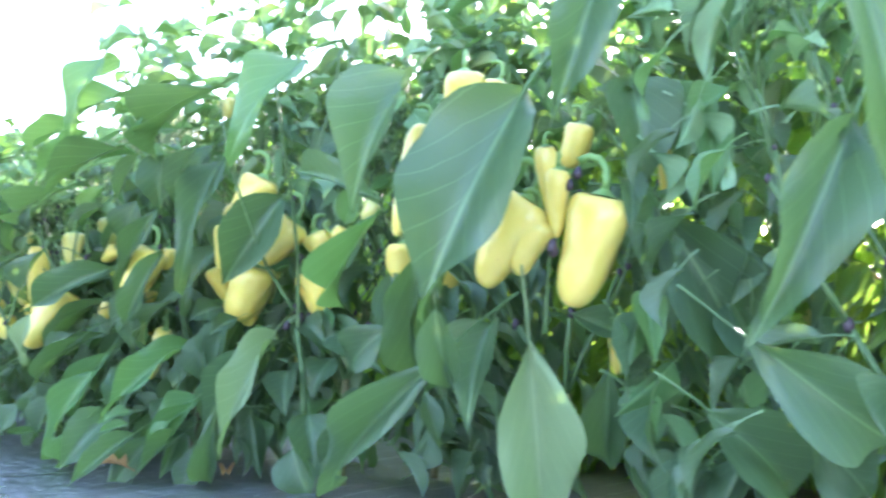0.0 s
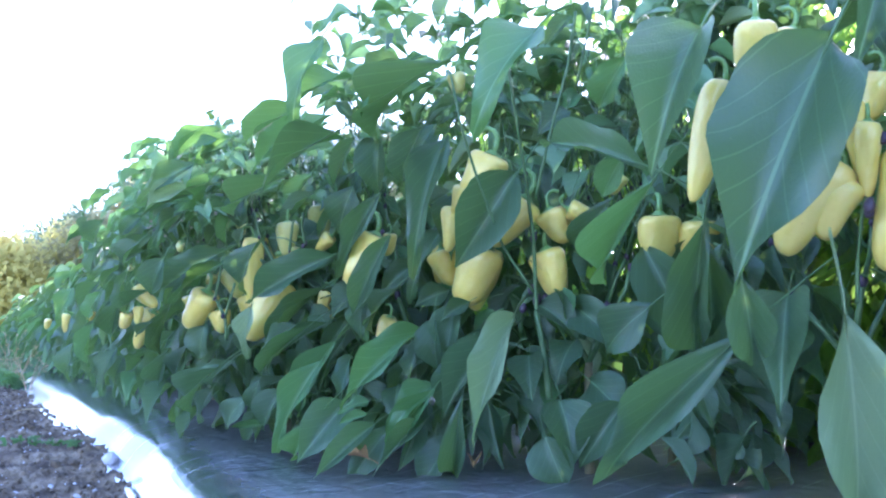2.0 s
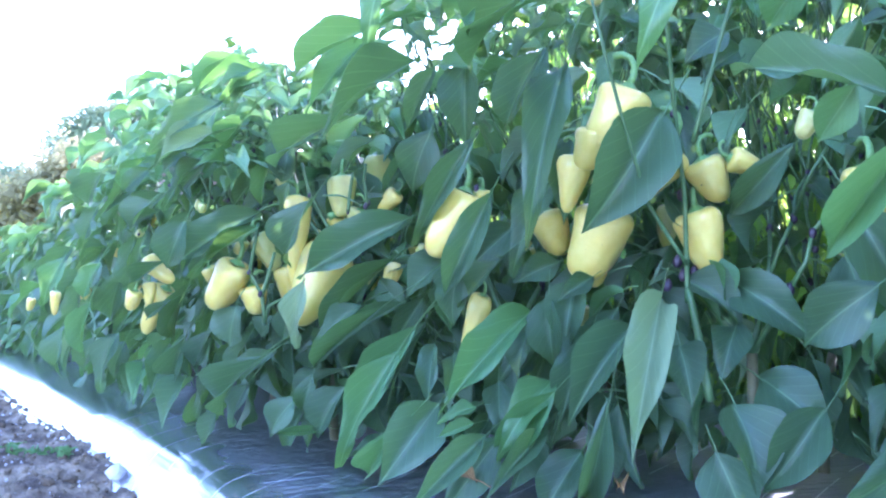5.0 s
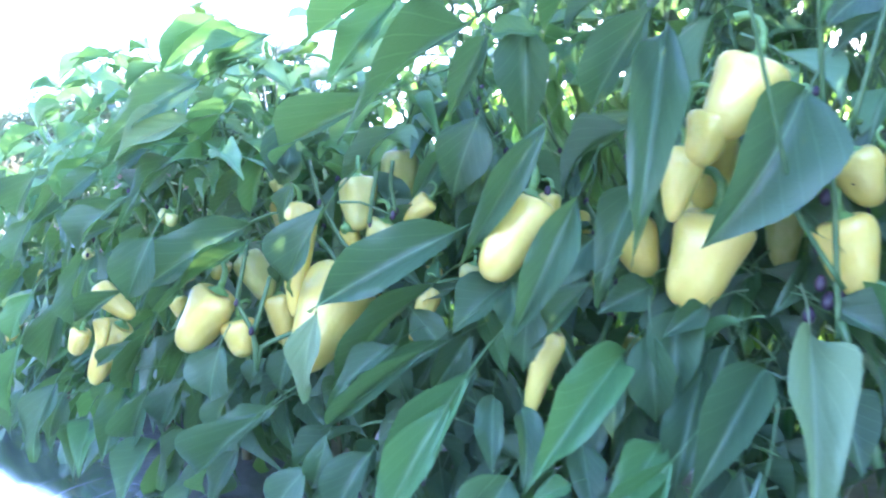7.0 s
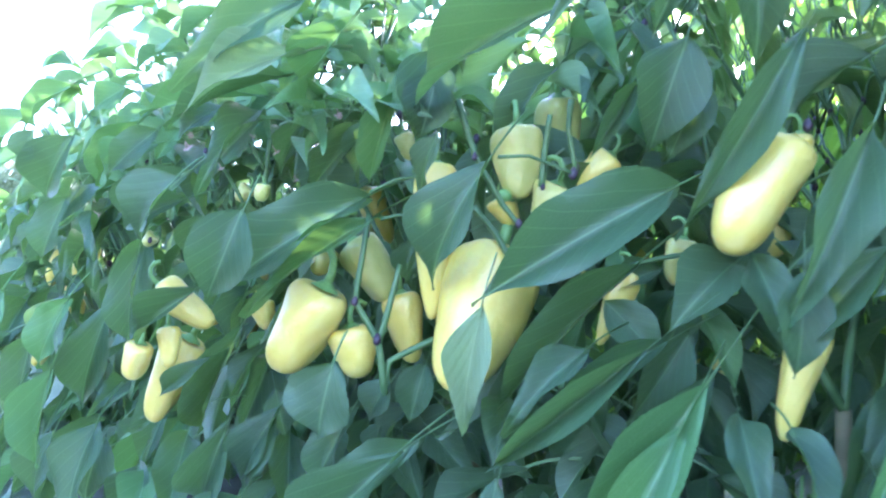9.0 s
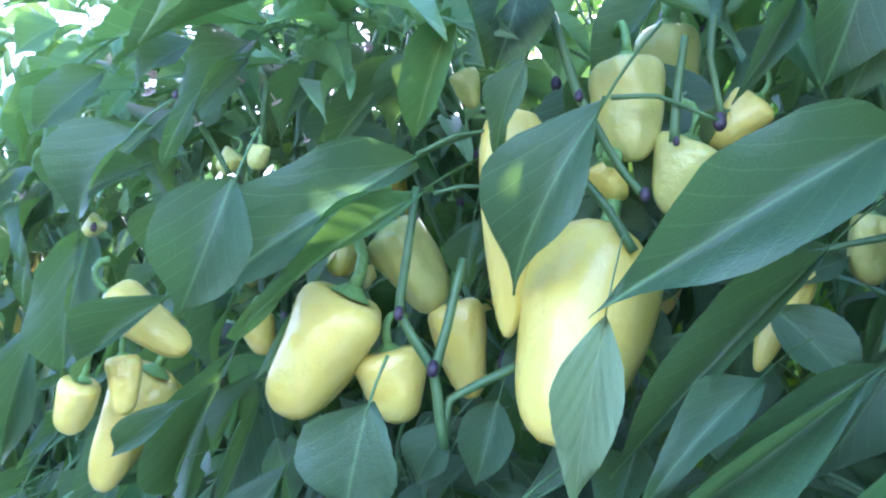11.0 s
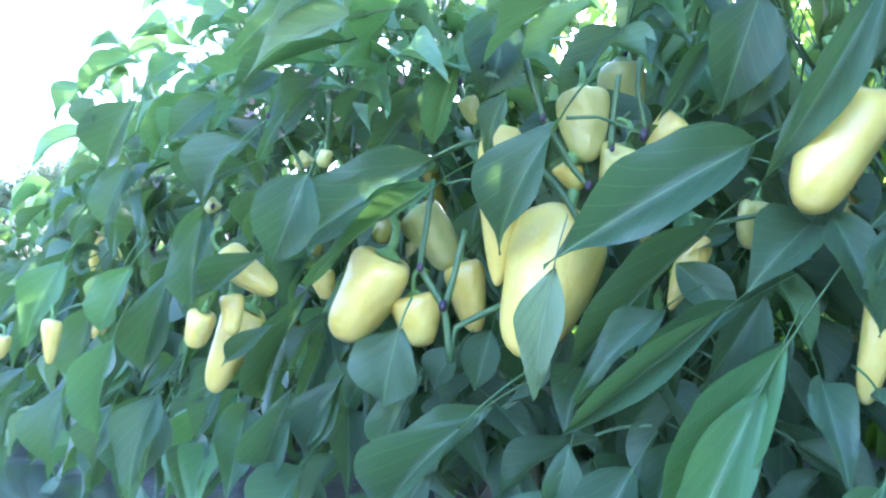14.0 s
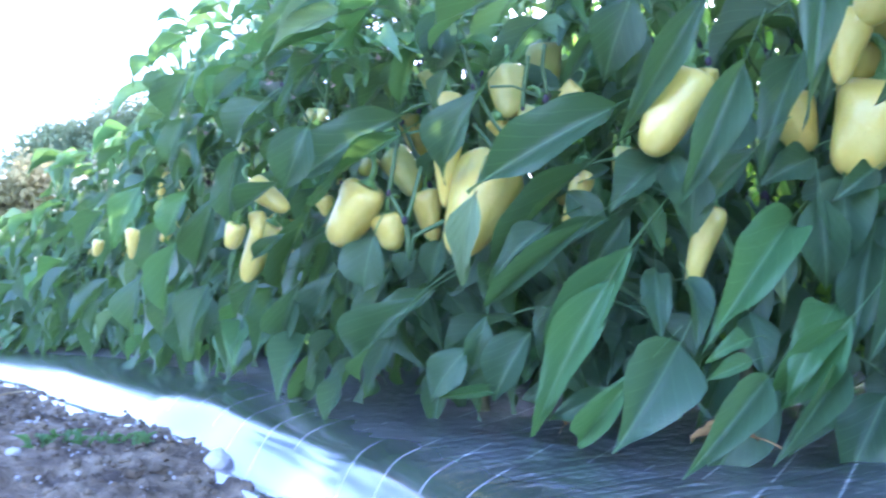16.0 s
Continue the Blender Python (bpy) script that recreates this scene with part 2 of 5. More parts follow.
def curve_points(a, b, sag, n=6):
    return [a.lerp(b, i / n) + sag * (4 * (i / n) * (1 - i / n)) for i in range(n + 1)]


def leaf_shape(rng, rows=18, cols=8, stalk=True, broad=0.0):
    """One unit leaf: base at the origin, tip at y = 1, half width 0.5 in x, with a fold along the midrib, a bow and wavy edges."""
    bow, fold, wave = rng.uniform(0.04, 0.17), rng.uniform(0.16, 0.46), rng.uniform(0.03, 0.085)
    twist, phase, sway = rng.uniform(-0.4, 0.4), rng.uniform(0, 6), rng.uniform(-0.05, 0.05)
    peak, waves, curl = rng.uniform(0.33, 0.42) - broad, rng.uniform(8, 13), rng.uniform(-0.12, 0.05)
    verts, faces, uvs = [], [], []
    for i in range(rows + 1):
        v = i / rows
        if v < peak:
            w = math.sin(math.pi / 2 * v / peak) ** (0.9 if broad == 0 else 0.7)
        else:
            w = max(0.0, math.cos(math.pi / 2 * (v - peak) / (1 - peak))) ** (1.3 if broad == 0 else 1.1)
        w = max(w, 0.012) * 0.5
        turn = twist * (v - 0.3)
        for k in range(cols + 1):
            u = 2 * k / cols - 1
            ripple = 1 + 0.03 * math.sin(15 * v + phase + u) + 0.015 * math.sin(41 * v + 2 * phase)
            x = u * w * ripple
            z = (math.sqrt(u * u + 0.03) - 0.17) * w * fold * 2
            z += wave * abs(u) ** 2.2 * math.sin(waves * v + phase + (2.3 if u > 0 else 0))
            z -= 0.05 * abs(u) ** 3 * w * 2
            z += 0.012 * math.sin(2 * math.pi * (7.5 * v - 4 * abs(u * w))) * abs(u) * (1 - abs(u)) * 2
            z += curl * max(0, v - 0.6) ** 2 * 2
            x, z = x * math.cos(turn) - z * math.sin(turn), x * math.sin(turn) + z * math.cos(turn)
            verts.append(Vector((x + sway * 4 * v * (1 - v), v, z + bow * 4 * v * (1 - v))))
            uvs.append((0.5 + 0.5 * u * max(w * 2, 0.15), v))
    for i in range(rows):
        for k in range(cols):
            a = i * (cols + 1) + k
            faces.append((a, a + 1, a + cols + 2, a + cols + 1))
    if stalk:
        n = len(verts)
        tube(verts, faces, curve_points(Vector((0, -0.36, -0.16)), Vector((sway, 0.12, bow * 0.4)), Vector((0, 0, 0.05)), 5), [0.016, 0.015, 0.014, 0.014, 0.012, 0.006], 5)
        uvs += [(0.5, 0.0)] * (len(verts) - n)
    return verts, faces, uvs


LEAF_MESH = {}
for key, mat in LEAF.items():
    for i in range(7):
        shape = leaf_shape(random.Random(100 + i), broad=0.07 if i == 6 else 0.0)
        LEAF_MESH[key, i] = mesh("leaf", *shape[:2], mat, shape[2])
FOLIAGE_SHAPES = [leaf_shape(random.Random(200 + i), 6, 4, stalk=False) for i in range(5)]


def leaf_pose(base, tip, facing, width):
    """The pose of a unit leaf from base to tip, its face turned towards facing, with the given full width."""
    y = tip - base
    length = y.length
    y = y / length
    x = y.cross(facing)
    x = x.normalized() if x.length > 1e-4 else y.orthogonal().normalized()
    z = x.cross(y)
    m = Matrix((x * width, y * length, z * length)).transposed().to_4x4()
    m.translation = base
    return m


def pepper_shape(rng, taper=0.5, lobes=3, sides=24):
    """One unit pepper: its shoulders round the origin, its blunt end near z = -1, as a lobed, tapered body."""
    phase, bend = rng.uniform(0, 6), rng.uniform(-0.14, 0.14)
    section = ((-0.045, 0.06), (-0.02, 0.14), (0.0, 0.22), (-0.005, 0.295), (-0.035, 0.355), (-0.085, 0.398), (-0.15, 0.418), (-0.23, 0.42), (-0.32, 0.41),
               (-0.42, 0.40), (-0.52, 0.385), (-0.62, 0.365), (-0.72, 0.34), (-0.81, 0.305), (-0.885, 0.255), (-0.94, 0.19), (-0.975, 0.11))
    verts, faces = [Vector((0, 0, -0.06))], []
    for z, r in section:
        s = -z
        r *= 1 - (taper - 0.3) * max(0, s - 0.15) ** 1.1
        for k in range(sides):
            c = 2 * math.pi * k / sides
            deep = 0.17 * (1 - 0.55 * s)
            lobe = 1 - deep * abs(math.sin(lobes * c / 2 + phase)) ** 4
            dent = 1 + 0.06 * math.sin(2 * c + 4 * s + phase) + 0.03 * math.sin(c * 3 - 7 * s)
            verts.append(Vector((r * lobe * dent * math.cos(c) + bend * s * s, r * lobe * dent * math.sin(c), z + 0.02 * math.sin(c + phase) * (s < 0.1))))
    verts.append(Vector((bend, 0, -0.985)))
    for k in range(sides):
        faces.append((0, 1 + k, 1 + (k + 1) % sides))
    for i in range(len(section) - 1):
        for k in range(sides):
            a, b = 1 + i * sides + k, 1 + i * sides + (k + 1) % sides
            faces.append((a, a + sides, b + sides, b))
    last = len(verts) - 1
    for k in range(sides):
        faces.append((last, last - sides + (k + 1) % sides, last - sides + k))
    return verts, faces


PEPPER_MESH = {}
for i, (taper, lobes) in enumerate(((0.5, 3), (0.72, 3), (0.42, 4), (0.8, 2), (0.45, 3))):
    PEPPER_MESH["y", i] = mesh("pepper", *pepper_shape(random.Random(40 + i), taper, lobes), PEPPER)
    PEPPER_MESH["g", i] = mesh("pepper", *pepper_shape(random.Random(40 + i), taper, lobes), PEPPER_GREEN)
# The cap and the hooked stalk of a unit pepper.
cv, cf = [], []
for i in range(4):
    r = (0.065, 0.11, 0.15, 0.18)[i]
    for k in range(12):
        c = 2 * math.pi * k / 12
        rr = r * (1.0 + (0.16 if k % 2 == 0 else -0.05) * (i == 3))
        cv.append(Vector((rr * math.cos(c), rr * math.sin(c), (0.09, 0.045, 0.02, -0.005)[i])))
for i in range(3):
    for k in range(12):
        cf.append((i * 12 + k, i * 12 + (k + 1) % 12, (i + 1) * 12 + (k + 1) % 12, (i + 1) * 12 + k))
tube(cv, cf, [Vector(p) for p in ((0, 0, 0.05), (0, 0, 0.2), (0.04, 0, 0.34), (0.14, 0, 0.44), (0.27, 0, 0.45), (0.38, 0, 0.37))],
     [0.062, 0.055, 0.05, 0.05, 0.052, 0.06], 8)
STALK_MESH = mesh("stalk", cv, cf, STALK)


def leaf_at(plant, base, tip, width, kind="d", turn=0.0, shape=0):
    """Hangs one leaf on a plant, from base to tip, its face towards the open side of the bed, turned by so many degrees round its length."""
    base, tip = Vector(base), Vector(tip)
    facing = Vector((-0.62, -0.74, 0.25))
    turn += random.Random(round(base.x * 7919 + base.z * 104729 + tip.y * 3571, 3)).uniform(-15, 15)
    if turn:
        facing = Matrix.Rotation(radians(turn), 3, (tip - base).normalized()) @ facing
    return part("leaf", LEAF_MESH[kind, shape], plant, basis=Matrix.Translation(-plant.location) @ leaf_pose(base, tip, facing, width))


def pepper_at(plant, top, end, width, kind="y", shape=0, spin=0.0):
    """Hangs one pepper on a plant, from its shoulders to its blunt end."""
    top, end = Vector(top), Vector(end)
    down = end - top
    length = down.length
    turn = (-down).to_track_quat("Z", "X").to_matrix().to_4x4() @ Matrix.Rotation(radians(spin), 4, "Z")
    m = Matrix.Translation(top - plant.location) @ turn @ Matrix.Diagonal((width / 0.8, width / 0.8, length, 1))
    fruit = part("pepper", PEPPER_MESH[kind, shape], plant, basis=m)
    part("stalk", STALK_MESH, fruit, "hooked green stalk and cap", Matrix.Diagonal((1, 1, min(1.0, width / 0.8 / length), 1)))
    return fruit


def stem_at(plant, radius, *points):
    """A green branch of a plant through the given points, a little thinner towards its end."""
    v, f = [], []
    way = [Vector(p) - plant.location for p in points]
    smooth = []
    for i in range(len(way) - 1):
        a, b = way[max(i - 1, 0)], way[min(i + 2, len(way) - 1)]
        for k in range(4):
            s = k / 4
            smooth.append(way[i].lerp(way[i + 1], s) + ((way[i + 1] - a) * (1 - s) - (b - way[i]) * s) * 0.12 * s * (1 - s))
    smooth.append(way[-1])
    tube(v, f, smooth, [radius * (1 - 0.3 * i / len(smooth)) for i in range(len(smooth))], 7)
    return part("branch", mesh("branch", v, f, STEM), plant)


def joint_at(plant, at, radius):
    """A swollen purple joint where branches fork."""
    v, f = [], []
    p = Vector(at) - plant.location
    rise = (-1.3, -0.8, -0.2, 0.4, 1.0, 1.5)
    tube(v, f, [p + Vector((0.2 * s * radius, 0, s * radius)) for s in rise], [radius * s for s in (0.5, 0.9, 1.05, 1.0, 0.75, 0.45)], 8)
    return part("joint", mesh("joint", v, f, PURPLE), plant, "dark purple joint")


FLOWER = stalk_material("withered_flower", (0.28, 0.14, 0.11), (0.6, 0.52, 0.45), 0.8)
fv, ff = [], []
for k in range(6):
    c = 2 * math.pi * k / 6
    o, w = Vector((math.cos(c), math.sin(c), 0)), Vector((-math.sin(c), math.cos(c), 0))
    n = len(fv)
    fv += [o * 0.1, o * 0.6 + w * 0.32 + Vector((0, 0, 0.25)), o * 1.05 + Vector((0, 0, 0.1)), o * 0.6 - w * 0.32 + Vector((0, 0, 0.25))]
    ff.append((n, n + 1, n + 2, n + 3))
tube(fv, ff, [Vector((0, 0, -1.6)), Vector((0, 0, -0.6)), Vector((0, 0, 0.3))], [0.09, 0.12, 0.28], 6)
FLOWER_MESH = mesh("flower", fv, ff, FLOWER)


def flower_at(plant, at, size, turn):
    """A small withered flower on a short stalk."""
    m = Matrix.Translation(Vector(at) - plant.location) @ Euler((radians(100 + turn), 0, radians(turn * 3))).to_matrix().to_4x4() @ Matrix.Scale(size, 4)
    return part("flower", FLOWER_MESH, plant, "small withered flower", m)


# ---- ground, bed and film ----
def steps(*spans):
    out = []
    for a, b, step in spans:
        n = max(1, round((b - a) / step))
        out += [a + (b - a) * i / n for i in range(n)]
    return out + [spans[-1][1]]


def along(y, stops):
    """A value that glides through the stops (y, value)."""
    for (y0, v0), (y1, v1) in zip(stops, stops[1:]):
        if y < y1:
            k = min(max((y - y0) / (y1 - y0), 0), 1)
            return v0 + (v1 - v0) * k * k * (3 - 2 * k)
    return stops[-1][1]


def rise(y):
    """The field climbs a little along the row."""
    return along(y, ((2.45, -0.032), (2.9, 0.0), (3.5, 0.055), (4.5, 0.09), (9.0, 0.11)))


def film_edge(y):
    """Where the film runs into the soil."""
    return along(y, ((2.3, 0.0), (2.9, 0.014), (3.2, -0.01), (3.5, -0.055), (4.3, -0.10), (9.0, -0.11)))


def dip(y):
    """The soil beside the film lies lower at the near end."""
    return along(y, ((2.95, -0.024), (3.25, 0.0)))


def bed_height(s, low):
    """The bed's section over its edge: a steep side, a rounded shoulder and a nearly flat top."""
    e = min(max((3.1 - s) / 0.25, 0), 1)
    s = max(s, 0)
    steep, flat = low + 1.25 * s, 0.056 + 0.05 * min(s, 0.3) + 0.05 * min(max(s - 0.35, 0), 0.5)
    blend = 0.5 * (steep + flat - math.sqrt((steep - flat) ** 2 + 0.0011))
    return blend * (e * e * (3 - 2 * e))


def soil_height(x, y, edge, up):
    """The lumpy soil, banked up a little against the film."""
    z = up - 0.016
    if abs(x) < 7 and 0 < y < 14:
        p = Vector((x * 3.1, y * 3.1, 0))
        z += 0.018 * noise.noise(p) + 0.013 * noise.noise(p * 3.7) + 0.011 * noise.noise(p * 9) + 0.008 * noise.noise(p * 23) + 0.006 * noise.noise(p * 51)
        bank = max(0.0, 1 - abs(x - edge + 0.01) / 0.05)
        z += bank * (0.012 + 0.012 * noise.noise(p * 6 + Vector((0, 0, 5))))
    return z


def on_soil(x, y):
    return soil_height(x, y, film_edge(y), rise(y) + dip(y))


xs = steps((-300, -20, 40), (-20, -2.5, 2.5), (-2.5, -0.8, 0.03), (-0.8, 0.06, 0.011), (0.06, 1.6, 0.12), (1.6, 6, 0.6), (6, 300, 40))
ys = steps((-60, 0, 8), (0, 1.6, 0.2), (1.6, 2.4, 0.03), (2.4, 4.6, 0.014), (4.6, 8, 0.06), (8, 12, 0.2), (12, 40, 3), (40, 600, 60))
verts, faces = [], []
for y in ys:
    edge, up = film_edge(y), rise(y) + dip(y)
    for x in xs:
        z = soil_height(x, y, edge, up)
        if x - edge > 0.02:
            z = min(z, up - 0.03 - 0.4 * min(x - edge - 0.02, 0.05))
        verts.append((x, y, z))
w = len(xs)
for j in range(len(ys) - 1):
    for i in range(w - 1):
        a = j * w + i
        faces.append((a, a + 1, a + w + 1, a + w))
ground = new("ground", mesh("ground", verts, faces, SOIL))
tagged(ground, "dry crumbly brown field soil with grass beyond the row", "ground", kind="structure")

xs = steps((-0.03, 0.3, 0.011), (0.3, 0.9, 0.03), (0.9, 3.2, 0.12))
ys = steps((0.0, 1.4, 0.1), (1.4, 4.6, 0.02), (4.6, 15, 0.1))
verts, faces = [], []
for y in ys:
    edge, up, low = film_edge(y), rise(y), dip(y)
    for i, s in enumerate(xs):
        z = up + bed_height(s, low) - (0.02 if i == 0 else 0)
        z += 0.0022 * noise.noise(Vector((s * 2, y * 1.4, 1)))
        if s > 0:
            slack = min(1, s * 9)
            z += slack * (0.0009 * noise.noise(Vector((s * 7, y * 5, 4))) + 0.0006 * noise.noise(Vector((s * 3.5, y * 21, 9))))
        verts.append((s + edge * max(0, 1 - s / 2.5), y, z))
w = len(xs)
for j in range(len(ys) - 1):
    for i in range(w - 1):
        a = j * w + i
        faces.append((a, a + 1, a + w + 1, a + w))
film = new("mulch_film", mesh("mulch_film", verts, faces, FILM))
tagged(film, "glossy black plastic mulch film stretched over the raised bed", "mulch film", kind="structure")


# ---- pepper plants ----
def grow(seed, height=0.92, spread=0.34, lean=Vector((0, 0, 0))):
    """The limbs of a plant that forks again and again: chains of points with their radii, and the joints where leaves and fruit sit."""
    r = random.Random(seed)
    trunk = [Vector((0, 0, -0.05)), Vector((r.uniform(-0.01, 0.01), r.uniform(-0.01, 0.01), 0.12)), Vector((r.uniform(-0.02, 0.02), r.uniform(-0.02, 0.02), 0.22))]
    limbs, joints = [], []
    tips = []
    n = r.choice((3, 3, 4))
    for i in range(n):
        c = 2 * math.pi * (i + r.uniform(-0.25, 0.25)) / n
        tips.append((trunk[-1], Vector((math.cos(c), math.sin(c), 0)), 0.0065, 0, i))
    joints.append((trunk[-1].copy(), Vector((1, 0, 0)), 0))
    while tips:
        p, out, rad, level, which = tips.pop(0)
        length = r.uniform(0.10, 0.17) * (1 - 0.08 * level)
        flat = 0.62 - 0.05 * level
        d = (out * flat * spread / 0.34 + Vector((0, 0, 1)) + Vector((r.uniform(-.25, .25), r.uniform(-.25, .25), 0)) + lean).normalized()
        q = p + d * length
        mid = p.lerp(q, 0.5) + Vector((r.uniform(-1, 1), r.uniform(-1, 1), 0)) * 0.008
        limbs.append(([p, mid, q], [rad, rad * 0.92, rad * 0.82], level, which))
        joints.append((q, out, level + 1))
        if q.z < height and level < 8 and rad > 0.0011:
            forks = 2 if level < 3 else r.choice((1, 2))
            for f in range(forks):
                c = math.atan2(out.y, out.x) + (r.uniform(0.35, 0.9) * (1 if f else -1) if forks == 2 else r.uniform(-0.4, 0.4))
                tips.append((q, Vector((math.cos(c), math.sin(c), 0)), rad * 0.78, level + 1, which))
    return trunk, limbs, joints


def droop(r, out, level):
    """The way a leaf hangs: outward and down, the lower the more."""
    c = math.atan2(out.y, out.x) + r.uniform(-1.5, 1.5)
    fall = r.uniform(0.3, 1.5) if level < 5 else r.uniform(-0.2, 0.9)
    return Vector((math.cos(c), math.sin(c), -fall)).normalized()


PLANT_LABEL = "leafy green pepper plant hung with pale yellow peppers"


OPEN_SIDE = ((0.2, 0.75), (0.9, 0.75), (1.6, 0.80), (2.1, 0.72), (2.45, 0.55), (2.75, 0.33), (3.06, 0.02), (3.5, 0.10), (4.5, 0.16), (14.0, 0.16))


def behind_front(p, gap):
    """Whether a place lies behind the open face of the row by at least gap."""
    for (y0, x0), (y1, x1) in zip(OPEN_SIDE, OPEN_SIDE[1:]):
        if y0 <= p.y <= y1:
            return p.x > x0 + (x1 - x0) * (p.y - y0) / (y1 - y0) + gap
    return p.y > 0.2


def pepper_plant(seed, at, leaves=110, fruit=6, height=0.92, spread=0.34, joined=False, gap=None, blades=None):
    """A pepper plant: trunk, forked branches with purple joints, hanging leaves and fruit. gap: how far its random leaves keep behind the row's open face."""
    r = random.Random(seed)
    plant = new("pepper_plant")
    plant.location = at
    tagged(plant, PLANT_LABEL, "pepper plant", "pepper plants in the row")
    trunk, limbs, joints = grow(seed, height, spread)
    v, f = [], []
    tube(v, f, trunk, [0.011, 0.010, 0.009], 8)
    part("stem", mesh("stem", v, f, WOODY), plant, "woody lower stem")
    for main in sorted({limb[3] for limb in limbs}):
        v, f, jv, jf, cut = [], [], [], [], set()
        for pts, radii, level, which in limbs:
            if which != main:
                continue
            if pts[0].to_tuple(5) in cut or (gap is not None and not behind_front(pts[-1] + plant.location, gap + 0.06)):
                cut.add(pts[-1].to_tuple(5))
                continue
            tube(v, f, pts, radii, 5 if joined else 6)
            if level < 4 and not joined:
                q, rr = pts[-1], radii[-1] * 1.5
                tube(jv, jf, [q + Vector((0, 0, s * rr)) for s in (-1.4, -0.7, 0, 0.7, 1.4)], [rr * s for s in (0.55, 0.95, 1.05, 0.9, 0.5)], 7)
        if not v:
            continue
        b = part("branch", mesh("branch", v, f, STEM), plant)
        if jv:
            part("joint", mesh("joint", jv, jf, PURPLE), b, "dark purple joint")["kind"] = "stuff"
    places, tries = [], 0
    while len(places) < leaves and tries < leaves * 30:
        tries += 1
        if r.random() < 0.62:
            h = r.uniform(0.02, 1.0) ** 1.1
            wide = (0.24 + 0.14 * math.sin(math.pi * min(1, h * 0.95 + 0.1))) * (1 if h < 0.72 else 1 - 0.75 * (h - 0.72)) * spread / 0.34
            c = r.uniform(0, 6.283)
            out = Vector((math.cos(c), math.sin(c), 0))
            base = out * wide * r.uniform(0.62, 1.05) + Vector((0, 0, 0.045 + h * (height - 0.005)))
            fall = r.uniform(0.7, 2.6) if h < 0.75 else r.uniform(0.1, 1.3)
            d = (out + Vector((r.uniform(-.6, .6), r.uniform(-.6, .6), -fall))).normalized()
            size = r.uniform(0.095, 0.165) if h < 0.8 else r.uniform(0.07, 0.12)
        else:
            p, out, level = r.choice(joints)
            d = droop(r, out, level)
            base = p + Vector((d.x, d.y, 0)) * r.uniform(0.02, 0.07) + Vector((0, 0, r.uniform(-0.03, 0.04)))
            size = r.uniform(0.085, 0.15) if level < 5 else r.uniform(0.05, 0.10)
        tip = base + d * size
        if tip.z < -0.03 or base.z > height + 0.08:
            continue
        if gap is not None and not (behind_front(base + plant.location, gap) and behind_front(tip + plant.location, gap)):
            continue
        facing = (Vector((d.x, d.y, 0)) * 0.9 + Vector((r.uniform(-1.1, 1.1), r.uniform(-1.1, 1.1), 0.6))).normalized()
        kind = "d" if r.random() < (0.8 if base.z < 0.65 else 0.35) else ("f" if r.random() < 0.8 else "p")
        # Some high leaves get the young tone that has skylight mixed into its colour.
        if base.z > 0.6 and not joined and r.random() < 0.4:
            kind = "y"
        places.append((base, tip, facing, size * r.uniform(0.29, 0.42), kind))
    if joined:
        for key in "df":
            v, f, uv = [], [], []
            for base, tip, facing, width, kind in places:
                if (kind == "d") != (key == "d"):
                    continue
                sv, sf, su = r.choice(FOLIAGE_SHAPES)
                m, n = leaf_pose(base, tip, facing, width), len(v)
                v += [m @ p for p in sv]
                f += [tuple(n + i for i in q) for q in sf]
                uv += su
            part("foliage", mesh("foliage", v, f, blades or LEAF[key], uv), plant)["kind"] = "stuff"
    else:
        for base, tip, facing, width, kind in places:
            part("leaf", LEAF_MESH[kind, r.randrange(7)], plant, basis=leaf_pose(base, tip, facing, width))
    hung = [j for j in joints if 0.2 < j[0].z < 0.55 and (gap is None or behind_front(j[0] + plant.location, gap + 0.1))]
    for i in range(min(fruit, len(hung))):
        p, out, level = r.choice(hung)
        top = plant.location + p + Vector((out.x * 0.03, out.y * 0.03, -0.015))
        size = r.uniform(0.065, 0.105)
        end = top + Vector((r.uniform(-.3, .3), r.uniform(-.3, .3), -1)).normalized() * size
        pepper_at(plant, top, end, size * r.uniform(0.5, 0.62), "y" if r.random() < 0.8 else "g", r.randrange(5), r.uniform(0, 360))
    return plant


TOP = 0.075
# Plants nearest the camera, on both lines of the bed.
plant_a = pepper_plant(1, (0.42, 3.02, TOP), 240, 2, height=0.76, gap=0.07)
plant_b = pepper_plant(2, (0.62, 2.62, TOP), 340, 2, height=0.92, gap=0.07)
plant_k = pepper_plant(3, (0.84, 2.22, TOP), 400, 1, height=1.14, gap=0.09)
plant_r = pepper_plant(4, (1.06, 1.72, TOP), 420, 1, height=1.25, gap=0.12)
plant_u = pepper_plant(10, (1.12, 1.05, TOP), 420, 1, height=1.2, gap=0.12)
plant_q = pepper_plant(5, (1.02, 2.85, TOP), 150, 2, height=1.15, gap=0.1)
plant_s = pepper_plant(6, (0.86, 3.25, TOP), 150, 2, height=0.66, gap=0.1)
plant_t = pepper_plant(7, (1.15, 2.35, TOP), 230, 1, height=1.25, gap=0.1)
plant_c = pepper_plant(8, (0.42, 3.42, TOP + rise(3.42)), 280, 4, height=0.74, gap=0.0)
plant_d = pepper_plant(9, (0.40, 3.84, TOP + rise(3.84)), 260, 5, height=0.70)

